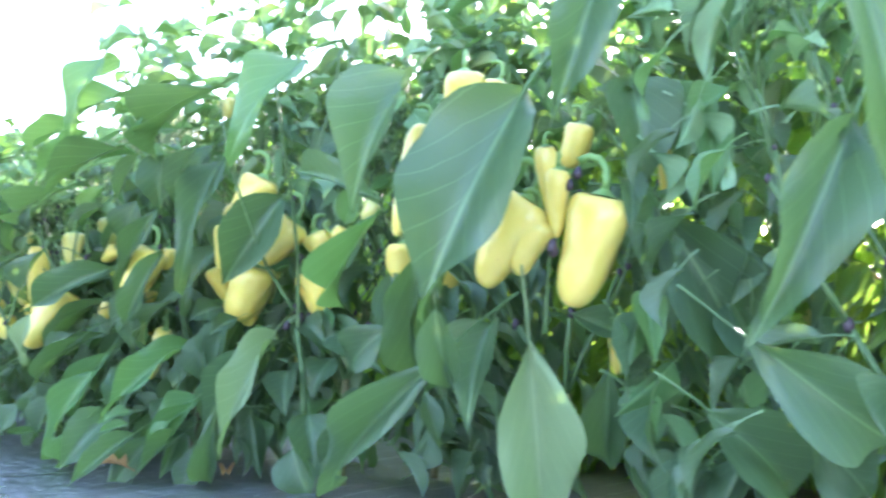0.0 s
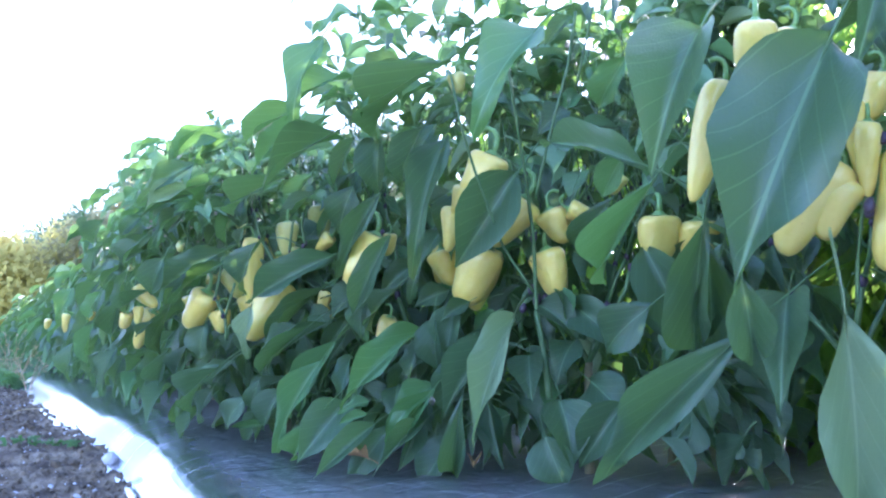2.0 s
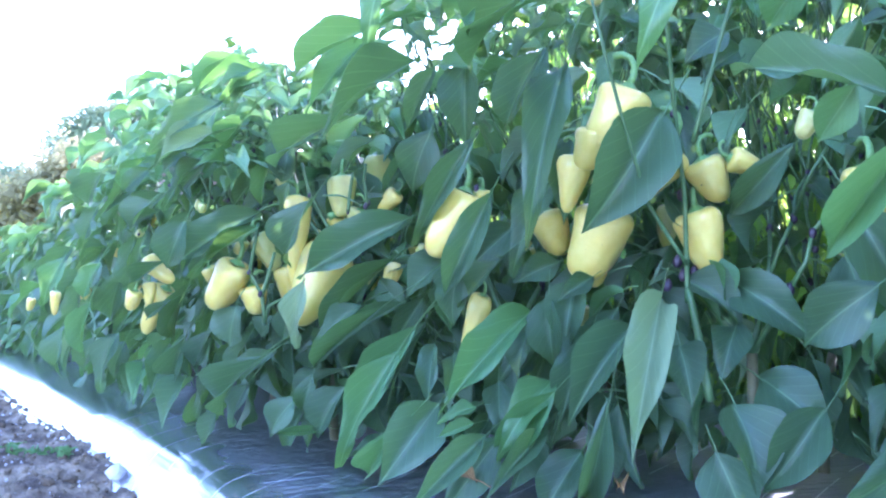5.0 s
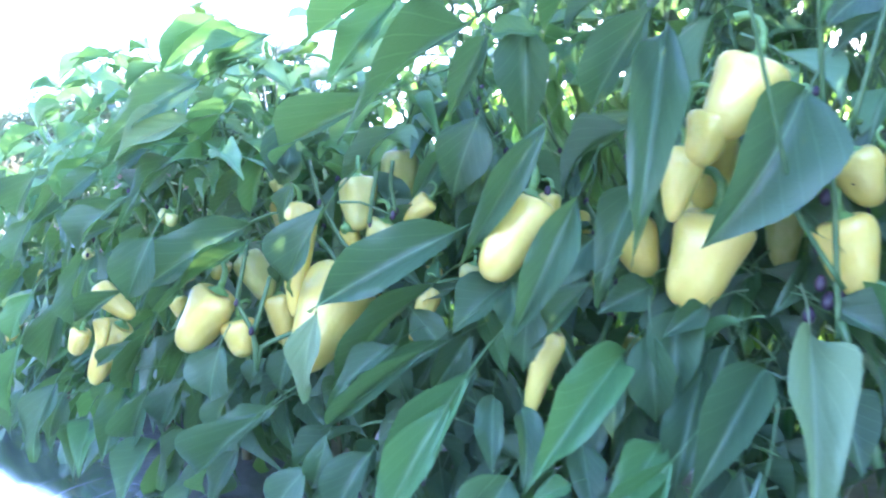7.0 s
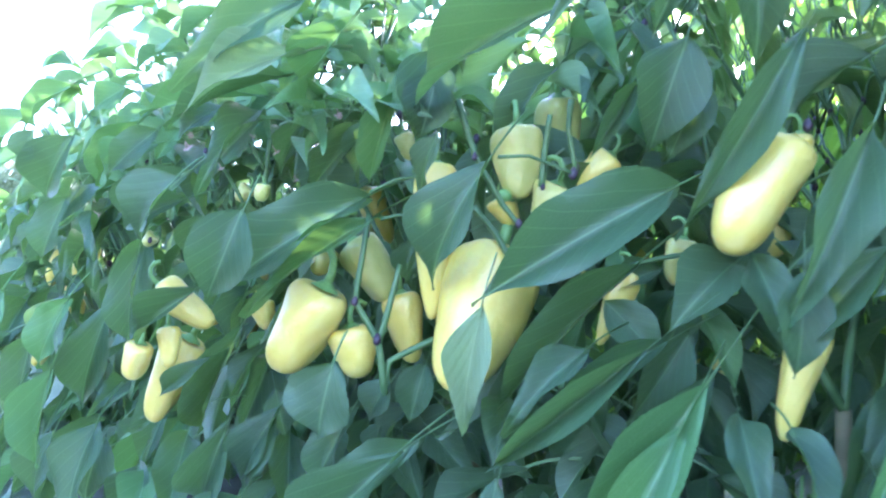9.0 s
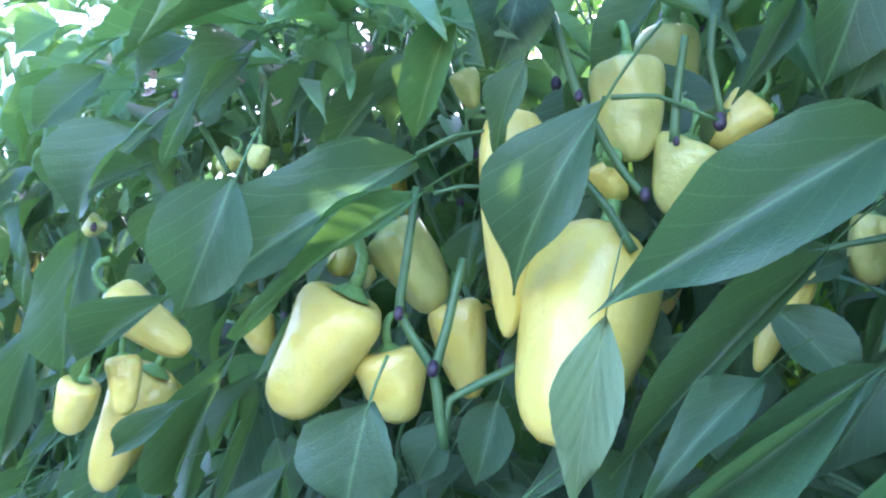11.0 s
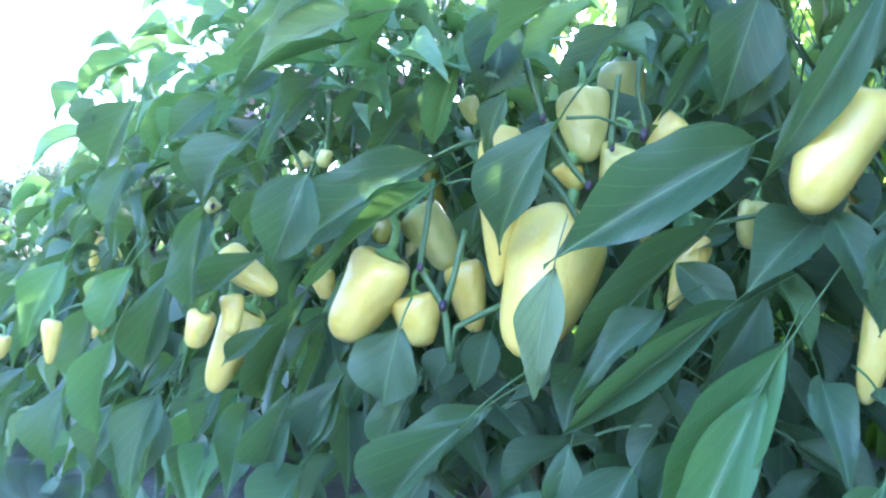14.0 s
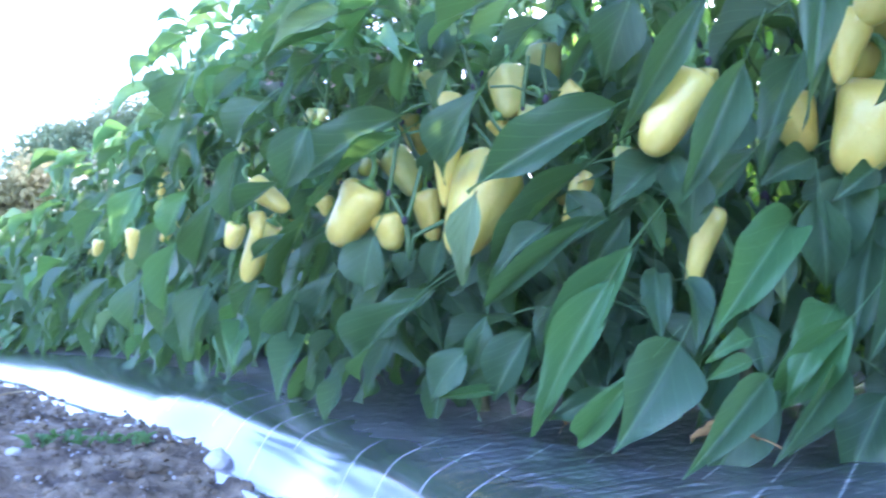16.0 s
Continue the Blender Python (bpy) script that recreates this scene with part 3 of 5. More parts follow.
# The row goes on: further plants in two lines.
master = [pepper_plant(20 + i, (0.38, 4.26 + 0.42 * i, TOP + rise(4.3)), 245, 5, height=0.61) for i in range(2)]
for i in range(2):
    copy_thing(master[i], pose(0.38, 5.1 + 0.42 * i, TOP + rise(5.1), 0, 0, 70 + 110 * i))
    copy_thing(master[1 - i], pose(0.84, 3.7 + 0.42 * i, TOP + rise(3.7), 0, 0, 130 + 50 * i))
far = [pepper_plant(30 + i, (0.37, 5.94 + 0.42 * i, TOP + rise(6)), 350, 4, height=0.53, joined=True) for i in range(3)]
for i in range(24):
    for line in range(2):
        y = 7.2 + 0.42 * i if line == 0 else 4.55 + 0.42 * i
        copy_thing(far[(i + line) % 3], pose(0.37 + 0.44 * line + 0.04 * math.sin(3.1 * i), y, TOP + rise(y), 0, 0, (i * 97 + line * 40) % 360))

# The neighbouring row behind, in full sun; its leaf colour already holds the sun's glow.
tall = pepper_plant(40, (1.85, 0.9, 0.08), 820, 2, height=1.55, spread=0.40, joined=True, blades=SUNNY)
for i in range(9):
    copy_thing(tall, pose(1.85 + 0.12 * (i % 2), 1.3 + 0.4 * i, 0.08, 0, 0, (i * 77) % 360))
for i in range(26):
    for line in range(2):
        copy_thing(far[(2 * i + line) % 3], pose(2.3 + 0.42 * line, 0.5 + 0.42 * i + 0.2 * line, 0.06, 0, 0, (i * 61 + line * 170) % 360))

# Leaves and fruit on the open side of the nearest plants.
leaf_at(plant_a, (0.201, 2.918, 0.547), (0.050, 3.028, 0.432), 0.070, "d", 0, 0)
leaf_at(plant_a, (0.212, 2.912, 0.525), (0.090, 3.019, 0.413), 0.026, "f", 0, 1)
leaf_at(plant_a, (0.058, 2.946, 0.523), (0.039, 2.998, 0.429), 0.073, "d", 0, 6)
leaf_at(plant_a, (0.001, 2.984, 0.560), (-0.023, 3.041, 0.497), 0.065, "d", 0, 6)
leaf_at(plant_b, (0.392, 2.630, 0.526), (0.222, 2.761, 0.411), 0.081, "d", 0, 0)
leaf_at(plant_a, (0.392, 2.690, 0.454), (0.292, 2.822, 0.298), 0.039, "d", 0, 2)
leaf_at(plant_a, (0.259, 2.766, 0.566), (0.246, 2.866, 0.435), 0.066, "d", 0, 3)
leaf_at(plant_a, (0.222, 2.808, 0.601), (0.228, 2.854, 0.539), 0.028, "d", 0, 1)
leaf_at(plant_a, (0.217, 2.803, 0.662), (0.215, 2.836, 0.598), 0.058, "d", 0, 6)
leaf_at(plant_a, (0.118, 3.017, 0.660), (0.026, 3.001, 0.543), 0.029, "d", 0, 1)
leaf_at(plant_a, (0.218, 2.939, 0.642), (0.173, 3.015, 0.565), 0.037, "d", 0, 2)
leaf_at(plant_a, (0.229, 2.901, 0.651), (0.217, 2.972, 0.565), 0.033, "d", 0, 3)
leaf_at(plant_a, (0.180, 3.030, 0.664), (0.165, 3.072, 0.593), 0.033, "d", 0, 4)
leaf_at(plant_a, (0.167, 2.943, 0.360), (0.168, 2.984, 0.273), 0.090, "d", 0, 0)
leaf_at(plant_a, (0.241, 2.765, 0.411), (0.250, 2.816, 0.280), 0.046, "p", 0, 1)
leaf_at(plant_b, (0.379, 2.731, 0.417), (0.429, 2.699, 0.346), 0.051, "d", 0, 5)
leaf_at(plant_b, (0.446, 2.673, 0.383), (0.414, 2.736, 0.290), 0.051, "d", 0, 2)
leaf_at(plant_a, (0.040, 3.008, 0.445), (-0.012, 3.077, 0.381), 0.033, "d", 0, 4)
leaf_at(plant_a, (0.092, 3.015, 0.408), (0.098, 3.162, 0.280), 0.037, "d", 0, 2)
leaf_at(plant_a, (0.062, 3.032, 0.369), (0.023, 3.095, 0.326), 0.022, "d", 0, 3)
leaf_at(plant_a, (0.105, 3.140, 0.319), (0.028, 3.211, 0.284), 0.026, "d", 0, 1)
leaf_at(plant_a, (-0.012, 3.064, 0.492), (-0.010, 3.102, 0.379), 0.043, "d", 0, 0)
leaf_at(plant_a, (0.275, 2.938, 0.509), (0.279, 2.955, 0.449), 0.036, "d", 0, 4)
leaf_at(plant_b, (0.482, 2.659, 0.657), (0.460, 2.706, 0.572), 0.055, "d", 0, 5)
leaf_at(plant_b, (0.424, 2.709, 0.662), (0.390, 2.757, 0.578), 0.026, "d", 0, 2)
leaf_at(plant_a, (0.247, 2.944, 0.342), (0.232, 2.978, 0.291), 0.042, "d", 0, 3)
leaf_at(plant_a, (0.169, 3.092, 0.334), (0.183, 3.092, 0.273), 0.037, "d", 0, 5)
leaf_at(plant_a, (0.276, 2.922, 0.358), (0.265, 2.942, 0.290), 0.045, "d", 0, 6)
leaf_at(plant_a, (0.388, 2.804, 0.406), (0.375, 2.830, 0.357), 0.037, "d", 0, 4)
leaf_at(plant_a, (0.135, 3.036, 0.684), (-0.001, 3.112, 0.662), 0.048, "f", 0, 2)
leaf_at(plant_a, (0.099, 3.090, 0.678), (0.048, 3.119, 0.633), 0.041, "d", 0, 3)
leaf_at(plant_a, (0.028, 3.118, 0.629), (-0.027, 3.155, 0.607), 0.032, "f", 0, 1)
leaf_at(plant_a, (0.018, 3.101, 0.641), (-0.032, 3.133, 0.586), 0.042, "d", 0, 0)
leaf_at(plant_a, (0.115, 2.901, 0.759), (-0.007, 2.996, 0.657), 0.056, "d", 0, 1)
leaf_at(plant_a, (0.124, 2.925, 0.702), (0.001, 2.985, 0.628), 0.051, "p", 0, 3)
leaf_at(plant_a, (0.130, 2.981, 0.693), (0.008, 3.055, 0.634), 0.034, "d", 0, 2)
leaf_at(plant_b, (0.464, 2.522, 0.672), (0.413, 2.659, 0.475), 0.047, "d", 0, 1)
leaf_at(plant_b, (0.460, 2.456, 0.561), (0.403, 2.527, 0.370), 0.060, "d", 0, 0)
leaf_at(plant_b, (0.497, 2.470, 0.450), (0.466, 2.560, 0.344), 0.053, "d", 0, 4)
leaf_at(plant_b, (0.464, 2.603, 0.454), (0.461, 2.562, 0.345), 0.048, "d", 0, 3)
leaf_at(plant_b, (0.475, 2.634, 0.452), (0.404, 2.665, 0.381), 0.071, "d", 0, 6)
leaf_at(plant_a, (0.348, 2.641, 0.363), (0.271, 2.810, 0.239), 0.037, "d", 0, 2)
leaf_at(plant_a, (0.283, 2.635, 0.706), (0.189, 2.819, 0.620), 0.052, "d", 0, 4)
leaf_at(plant_a, (0.216, 2.811, 0.689), (0.214, 2.844, 0.600), 0.063, "d", 0, 6)
leaf_at(plant_a, (-0.074, 3.118, 0.626), (-0.085, 3.190, 0.564), 0.063, "d", 0, 6)
leaf_at(plant_a, (-0.111, 3.147, 0.634), (-0.110, 3.174, 0.599), 0.039, "d", 0, 6)
leaf_at(plant_a, (0.045, 3.057, 0.587), (0.019, 3.174, 0.529), 0.064, "d", 0, 6)
leaf_at(plant_a, (0.039, 3.190, 0.526), (0.014, 3.202, 0.398), 0.054, "d", 0, 0)
leaf_at(plant_c, (-0.000, 3.194, 0.446), (-0.011, 3.275, 0.313), 0.054, "d", 0, 3)
leaf_at(plant_c, (-0.043, 3.236, 0.455), (-0.054, 3.274, 0.359), 0.054, "d", 0, 1)
leaf_at(plant_c, (-0.075, 3.261, 0.408), (-0.082, 3.303, 0.305), 0.054, "d", 0, 0)
leaf_at(plant_a, (0.122, 3.040, 0.655), (0.075, 3.114, 0.577), 0.035, "d", 0, 1)
leaf_at(plant_a, (0.175, 2.889, 0.751), (0.158, 2.985, 0.654), 0.039, "f", 0, 4)
leaf_at(plant_a, (0.201, 2.861, 0.656), (0.204, 2.928, 0.560), 0.038, "f", 0, 2)
leaf_at(plant_a, (0.158, 3.052, 0.312), (0.140, 3.120, 0.211), 0.050, "d", 0, 5)
leaf_at(plant_a, (0.217, 2.853, 0.274), (0.185, 2.966, 0.199), 0.058, "d", 0, 0)
leaf_at(plant_a, (0.110, 3.089, 0.300), (0.112, 3.175, 0.189), 0.053, "d", 0, 4)
leaf_at(plant_c, (0.024, 3.282, 0.280), (0.003, 3.299, 0.195), 0.056, "d", 0, 5)
leaf_at(plant_c, (-0.035, 3.298, 0.289), (-0.055, 3.317, 0.199), 0.049, "d", 0, 3)
leaf_at(plant_b, (0.575, 2.405, 0.795), (0.487, 2.387, 0.463), 0.073, "d", 0, 1)
leaf_at(plant_k, (0.668, 2.259, 0.693), (0.572, 2.348, 0.488), 0.126, "d", 0, 6)
leaf_at(plant_b, (0.381, 2.584, 0.809), (0.196, 2.627, 0.632), 0.062, "d", 0, 4)
leaf_at(plant_a, (0.124, 2.882, 0.852), (0.070, 2.972, 0.781), 0.037, "f", 0, 2)
leaf_at(plant_a, (0.159, 2.857, 0.818), (0.095, 2.902, 0.771), 0.033, "f", 0, 1)
leaf_at(plant_b, (0.560, 2.437, 0.824), (0.509, 2.479, 0.688), 0.063, "d", 0, 3)
leaf_at(plant_b, (0.427, 2.611, 0.809), (0.389, 2.655, 0.687), 0.045, "d", 0, 2)
leaf_at(plant_b, (0.481, 2.591, 0.818), (0.489, 2.601, 0.663), 0.081, "d", 0, 6)
leaf_at(plant_b, (0.445, 2.653, 0.700), (0.433, 2.708, 0.579), 0.083, "d", 0, 5)
leaf_at(plant_b, (0.568, 2.437, 0.384), (0.590, 2.449, 0.260), 0.065, "d", 0, 6)
leaf_at(plant_k, (0.790, 2.344, 0.422), (0.872, 2.285, 0.342), 0.073, "d", 0, 4)
leaf_at(plant_b, (0.636, 2.400, 0.421), (0.576, 2.424, 0.375), 0.039, "d", 0, 4)
leaf_at(plant_b, (0.306, 2.666, 0.851), (0.198, 2.676, 0.708), 0.054, "f", 0, 0)
leaf_at(plant_b, (0.475, 2.558, 0.804), (0.437, 2.628, 0.815), 0.042, "f", 0, 0)
leaf_at(plant_k, (0.865, 2.269, 0.831), (0.794, 2.309, 0.765), 0.054, "d", 0, 4)
leaf_at(plant_b, (0.571, 2.541, 0.311), (0.553, 2.594, 0.165), 0.062, "d", 0, 5)
leaf_at(plant_b, (0.704, 2.421, 0.367), (0.680, 2.474, 0.240), 0.075, "d", 0, 6)
leaf_at(plant_b, (0.403, 2.620, 0.327), (0.361, 2.760, 0.143), 0.076, "f", 0, 2)
leaf_at(plant_r, (0.621, 1.594, 0.805), (0.519, 1.582, 0.564), 0.119, "d", 0, 6)
leaf_at(plant_k, (0.641, 2.111, 0.968), (0.479, 2.095, 0.716), 0.106, "f", 0, 1)
leaf_at(plant_k, (0.679, 1.817, 0.635), (0.587, 2.023, 0.706), 0.063, "d", 0, 0)
leaf_at(plant_r, (0.661, 1.751, 0.604), (0.676, 1.938, 0.429), 0.056, "f", 0, 4)
leaf_at(plant_k, (0.819, 2.011, 0.525), (0.914, 1.970, 0.321), 0.102, "d", 0, 6)
leaf_at(plant_r, (0.701, 1.685, 0.522), (0.807, 1.841, 0.297), 0.084, "d", 0, 0)
leaf_at(plant_r, (0.715, 1.599, 0.345), (0.675, 1.931, 0.084), 0.080, "d", 0, 1)
leaf_at(plant_k, (0.816, 2.263, 0.419), (0.874, 2.111, 0.310), 0.084, "d", 0, 3)
leaf_at(plant_k, (0.747, 2.295, 0.417), (0.806, 2.214, 0.334), 0.071, "d", 0, 6)
leaf_at(plant_k, (0.721, 2.155, 0.218), (0.719, 2.099, 0.085), 0.100, "d", 0, 6)
leaf_at(plant_k, (0.818, 2.190, 0.257), (0.853, 2.065, 0.169), 0.099, "d", 0, 5)
leaf_at(plant_k, (0.693, 2.160, 0.145), (0.733, 2.140, 0.040), 0.096, "d", 0, 6)
leaf_at(plant_k, (0.803, 2.226, 0.342), (0.742, 2.200, 0.244), 0.069, "d", 0, 5)
leaf_at(plant_k, (0.679, 2.271, 0.388), (0.530, 2.160, 0.137), 0.075, "p", 0, 0)
leaf_at(plant_k, (0.712, 2.265, 0.305), (0.689, 2.208, 0.210), 0.078, "d", 0, 6)
leaf_at(plant_b, (0.537, 2.369, 0.226), (0.484, 2.472, 0.098), 0.065, "f", 0, 2)
leaf_at(plant_b, (0.482, 2.445, 0.148), (0.399, 2.505, 0.004), 0.069, "d", 0, 1)
leaf_at(plant_k, (0.550, 2.244, 0.221), (0.596, 2.372, 0.041), 0.050, "d", 0, 3)
leaf_at(plant_k, (0.677, 2.340, 0.336), (0.563, 2.369, 0.169), 0.076, "d", 0, 6)
leaf_at(plant_b, (0.303, 2.494, 0.998), (0.245, 2.520, 0.794), 0.075, "f", 0, 1)
leaf_at(plant_b, (0.505, 2.245, 0.908), (0.428, 2.500, 0.774), 0.074, "d", 0, 4)
leaf_at(plant_b, (0.276, 2.534, 0.845), (0.180, 2.711, 0.777), 0.060, "f", 0, 2)
leaf_at(plant_b, (0.388, 2.541, 0.927), (0.240, 2.565, 0.818), 0.060, "f", 0, 3)
leaf_at(plant_b, (0.467, 2.414, 0.936), (0.412, 2.564, 0.870), 0.060, "f", 0, 0)
leaf_at(plant_a, (0.173, 2.924, 0.858), (0.081, 3.022, 0.789), 0.051, "f", 0, 2)
leaf_at(plant_a, (0.195, 2.834, 0.823), (0.129, 2.969, 0.768), 0.044, "f", 0, 1)
leaf_at(plant_b, (0.484, 2.344, 0.787), (0.488, 2.467, 0.673), 0.067, "d", 0, 2)
leaf_at(plant_k, (0.810, 2.061, 0.919), (0.814, 2.177, 0.829), 0.073, "f", 0, 0)
leaf_at(plant_k, (0.783, 2.225, 0.835), (0.720, 2.268, 0.779), 0.067, "d", 0, 5)
leaf_at(plant_k, (0.822, 2.120, 0.635), (0.810, 2.257, 0.528), 0.056, "d", 0, 3)
leaf_at(plant_r, (0.683, 1.730, 0.816), (0.666, 1.794, 0.795), 0.058, "f", 0, 2)
leaf_at(plant_r, (0.675, 1.568, 0.423), (0.739, 1.616, 0.290), 0.071, "d", 0, 6)
leaf_at(plant_k, (0.908, 2.094, 0.459), (0.930, 2.059, 0.334), 0.099, "d", 0, 5)
leaf_at(plant_r, (0.775, 1.483, 0.787), (0.611, 1.511, 0.401), 0.199, "d", 0, 0)
leaf_at(plant_r, (0.739, 1.722, 0.494), (0.849, 1.847, 0.314), 0.078, "d", 0, 0)
leaf_at(plant_u, (0.572, 0.703, 0.693), (0.616, 0.684, 0.476), 0.096, "d", 0, 4)
leaf_at(plant_r, (0.981, 1.471, 0.847), (0.987, 1.439, 0.640), 0.129, "d", 0, 6)
leaf_at(plant_r, (0.948, 1.516, 1.047), (0.841, 1.500, 0.747), 0.114, "d", 0, 0)
leaf_at(plant_r, (1.006, 1.495, 0.913), (1.202, 1.421, 0.884), 0.074, "d", 0, 2)
leaf_at(plant_r, (1.004, 1.418, 0.617), (1.254, 1.436, 0.322), 0.164, "d", 0, 3)
leaf_at(plant_u, (0.936, 0.977, 0.674), (0.813, 1.025, 0.373), 0.116, "d", 0, 0)
leaf_at(plant_u, (0.958, 1.249, 0.285), (1.149, 1.249, 0.150), 0.129, "d", 0, 6)
leaf_at(plant_u, (0.887, 1.094, 0.386), (1.159, 1.074, 0.256), 0.12, "d", 20, 5)
leaf_at(plant_r, (0.830, 1.520, 0.378), (0.935, 1.598, 0.035), 0.140, "p", 0, 0)
leaf_at(plant_r, (0.834, 1.640, 0.408), (0.748, 1.567, 0.228), 0.095, "d", 0, 6)
leaf_at(plant_r, (0.926, 1.534, 0.433), (1.027, 1.492, 0.394), 0.054, "d", 0, 2)
leaf_at(plant_r, (1.091, 1.530, 0.353), (1.146, 1.584, 0.203), 0.084, "d", 0, 5)
leaf_at(plant_r, (1.033, 1.553, 0.349), (1.097, 1.619, 0.158), 0.083, "d", 0, 4)
leaf_at(plant_u, (1.058, 1.143, 0.268), (1.186, 1.135, 0.173), 0.113, "d", 0, 0)
leaf_at(plant_r, (1.190, 1.442, 0.967), (1.354, 1.388, 0.989), 0.081, "d", 0, 3)
leaf_at(plant_r, (1.111, 1.466, 0.704), (1.198, 1.452, 0.612), 0.096, "d", 0, 6)
leaf_at(plant_r, (1.549, 1.433, 0.378), (1.450, 1.508, 0.209), 0.122, "f", 0, 5)
leaf_at(plant_b, (0.549, 2.466, 0.356), (0.356, 2.438, 0.189), 0.073, "f", 0, 0)
leaf_at(plant_b, (0.626, 2.444, 0.412), (0.597, 2.431, 0.280), 0.075, "d", 0, 6)
leaf_at(plant_b, (0.573, 2.419, 0.244), (0.451, 2.410, 0.112), 0.060, "f", 0, 1)
leaf_at(plant_b, (0.427, 2.406, 0.154), (0.299, 2.424, 0.038), 0.051, "d", 0, 2)
leaf_at(plant_b, (0.410, 2.538, 0.195), (0.299, 2.543, 0.058), 0.099, "d", 0, 2)
leaf_at(plant_b, (0.352, 2.542, 0.165), (0.342, 2.676, 0.051), 0.040, "f", 0, 3)
leaf_at(plant_b, (0.378, 2.627, 0.132), (0.323, 2.715, 0.084), 0.039, "d", 0, 1)
leaf_at(plant_b, (0.385, 2.635, 0.289), (0.302, 2.722, 0.064), 0.060, "f", 0, 1)
leaf_at(plant_a, (0.327, 2.757, 0.210), (0.291, 2.804, 0.109), 0.067, "d", 0, 6)
leaf_at(plant_a, (0.251, 2.804, 0.189), (0.215, 2.855, 0.108), 0.055, "d", 0, 5)
leaf_at(plant_a, (0.203, 2.855, 0.264), (0.155, 2.978, 0.135), 0.059, "d", 0, 4)
leaf_at(plant_a, (0.157, 3.048, 0.313), (0.142, 3.127, 0.221), 0.046, "d", 0, 3)
leaf_at(plant_a, (0.127, 3.098, 0.206), (0.057, 3.066, 0.109), 0.061, "d", 0, 6)
leaf_at(plant_b, (0.427, 2.630, 0.336), (0.393, 2.707, 0.220), 0.043, "d", 0, 2)
leaf_at(plant_b, (0.440, 2.613, 0.295), (0.400, 2.561, 0.188), 0.043, "d", 0, 0)
leaf_at(plant_b, (0.453, 2.567, 0.279), (0.417, 2.517, 0.178), 0.042, "d", 0, 3)
leaf_at(plant_b, (0.651, 2.419, 0.336), (0.572, 2.408, 0.157), 0.061, "d", 0, 0)
leaf_at(plant_b, (0.541, 2.398, 0.163), (0.421, 2.400, 0.046), 0.040, "d", 0, 4)
leaf_at(plant_b, (0.420, 2.424, 0.198), (0.352, 2.436, 0.171), 0.025, "f", 0, 1)
leaf_at(plant_b, (0.411, 2.416, 0.172), (0.353, 2.438, 0.148), 0.024, "f", 0, 2)
leaf_at(plant_b, (0.643, 2.457, 0.690), (0.614, 2.461, 0.516), 0.091, "d", 0, 3)
leaf_at(plant_b, (0.610, 2.483, 0.600), (0.535, 2.507, 0.419), 0.059, "d", 0, 1)
leaf_at(plant_b, (0.568, 2.546, 0.518), (0.491, 2.583, 0.437), 0.062, "d", 0, 2)
leaf_at(plant_b, (0.628, 2.491, 0.450), (0.555, 2.528, 0.409), 0.054, "d", 0, 4)
leaf_at(plant_b, (0.594, 2.369, 0.126), (0.518, 2.381, 0.012), 0.078, "d", 0, 0)
leaf_at(plant_a, (0.201, 2.937, 0.211), (0.181, 2.994, 0.114), 0.045, "d", 0, 1)
leaf_at(plant_a, (0.276, 2.796, 0.234), (0.269, 2.834, 0.151), 0.043, "d", 0, 3)
leaf_at(plant_a, (0.384, 2.748, 0.233), (0.349, 2.759, 0.151), 0.050, "d", 0, 2)
leaf_at(plant_a, (0.303, 2.794, 0.127), (0.220, 2.849, 0.115), 0.020, "f", 0, 2)
leaf_at(plant_a, (0.099, 3.197, 0.282), (0.049, 3.143, 0.168), 0.057, "d", 0, 0)
leaf_at(plant_a, (0.055, 3.243, 0.244), (0.017, 3.188, 0.140), 0.049, "d", 0, 3)
leaf_at(plant_c, (-0.002, 3.223, 0.301), (-0.035, 3.236, 0.168), 0.057, "d", 0, 1)
leaf_at(plant_a, (-0.073, 3.181, 0.361), (-0.073, 3.243, 0.244), 0.056, "f", 0, 2)
leaf_at(plant_c, (-0.101, 3.244, 0.318), (-0.109, 3.277, 0.197), 0.049, "d", 0, 3)
leaf_at(plant_a, (-0.065, 3.148, 0.441), (-0.088, 3.192, 0.361), 0.047, "f", 0, 0)
leaf_at(plant_c, (-0.124, 3.200, 0.453), (-0.156, 3.247, 0.354), 0.048, "f", 0, 1)
leaf_at(plant_a, (0.064, 3.213, 0.243), (0.020, 3.168, 0.150), 0.049, "f", 0, 5)
leaf_at(plant_a, (0.213, 2.977, 0.310), (0.193, 3.038, 0.212), 0.047, "d", 0, 0)
leaf_at(plant_a, (0.352, 2.846, 0.314), (0.298, 2.829, 0.235), 0.045, "d", 0, 4)
leaf_at(plant_a, (-0.077, 3.125, 0.555), (-0.096, 3.160, 0.480), 0.043, "d", 0, 0)
leaf_at(plant_a, (0.160, 2.966, 0.720), (0.132, 3.008, 0.675), 0.038, "f", 0, 2)
leaf_at(plant_a, (0.021, 3.015, 0.543), (-0.024, 3.090, 0.517), 0.042, "d", 0, 6)
pepper_at(plant_a, (0.177, 2.981, 0.446), (0.147, 3.024, 0.346), 0.078, "y", 0, 0)
pepper_at(plant_a, (0.210, 2.978, 0.402), (0.222, 2.980, 0.342), 0.056, "y", 4, 0)
pepper_at(plant_a, (0.325, 2.840, 0.478), (0.261, 2.844, 0.318), 0.104, "y", 0, 40)
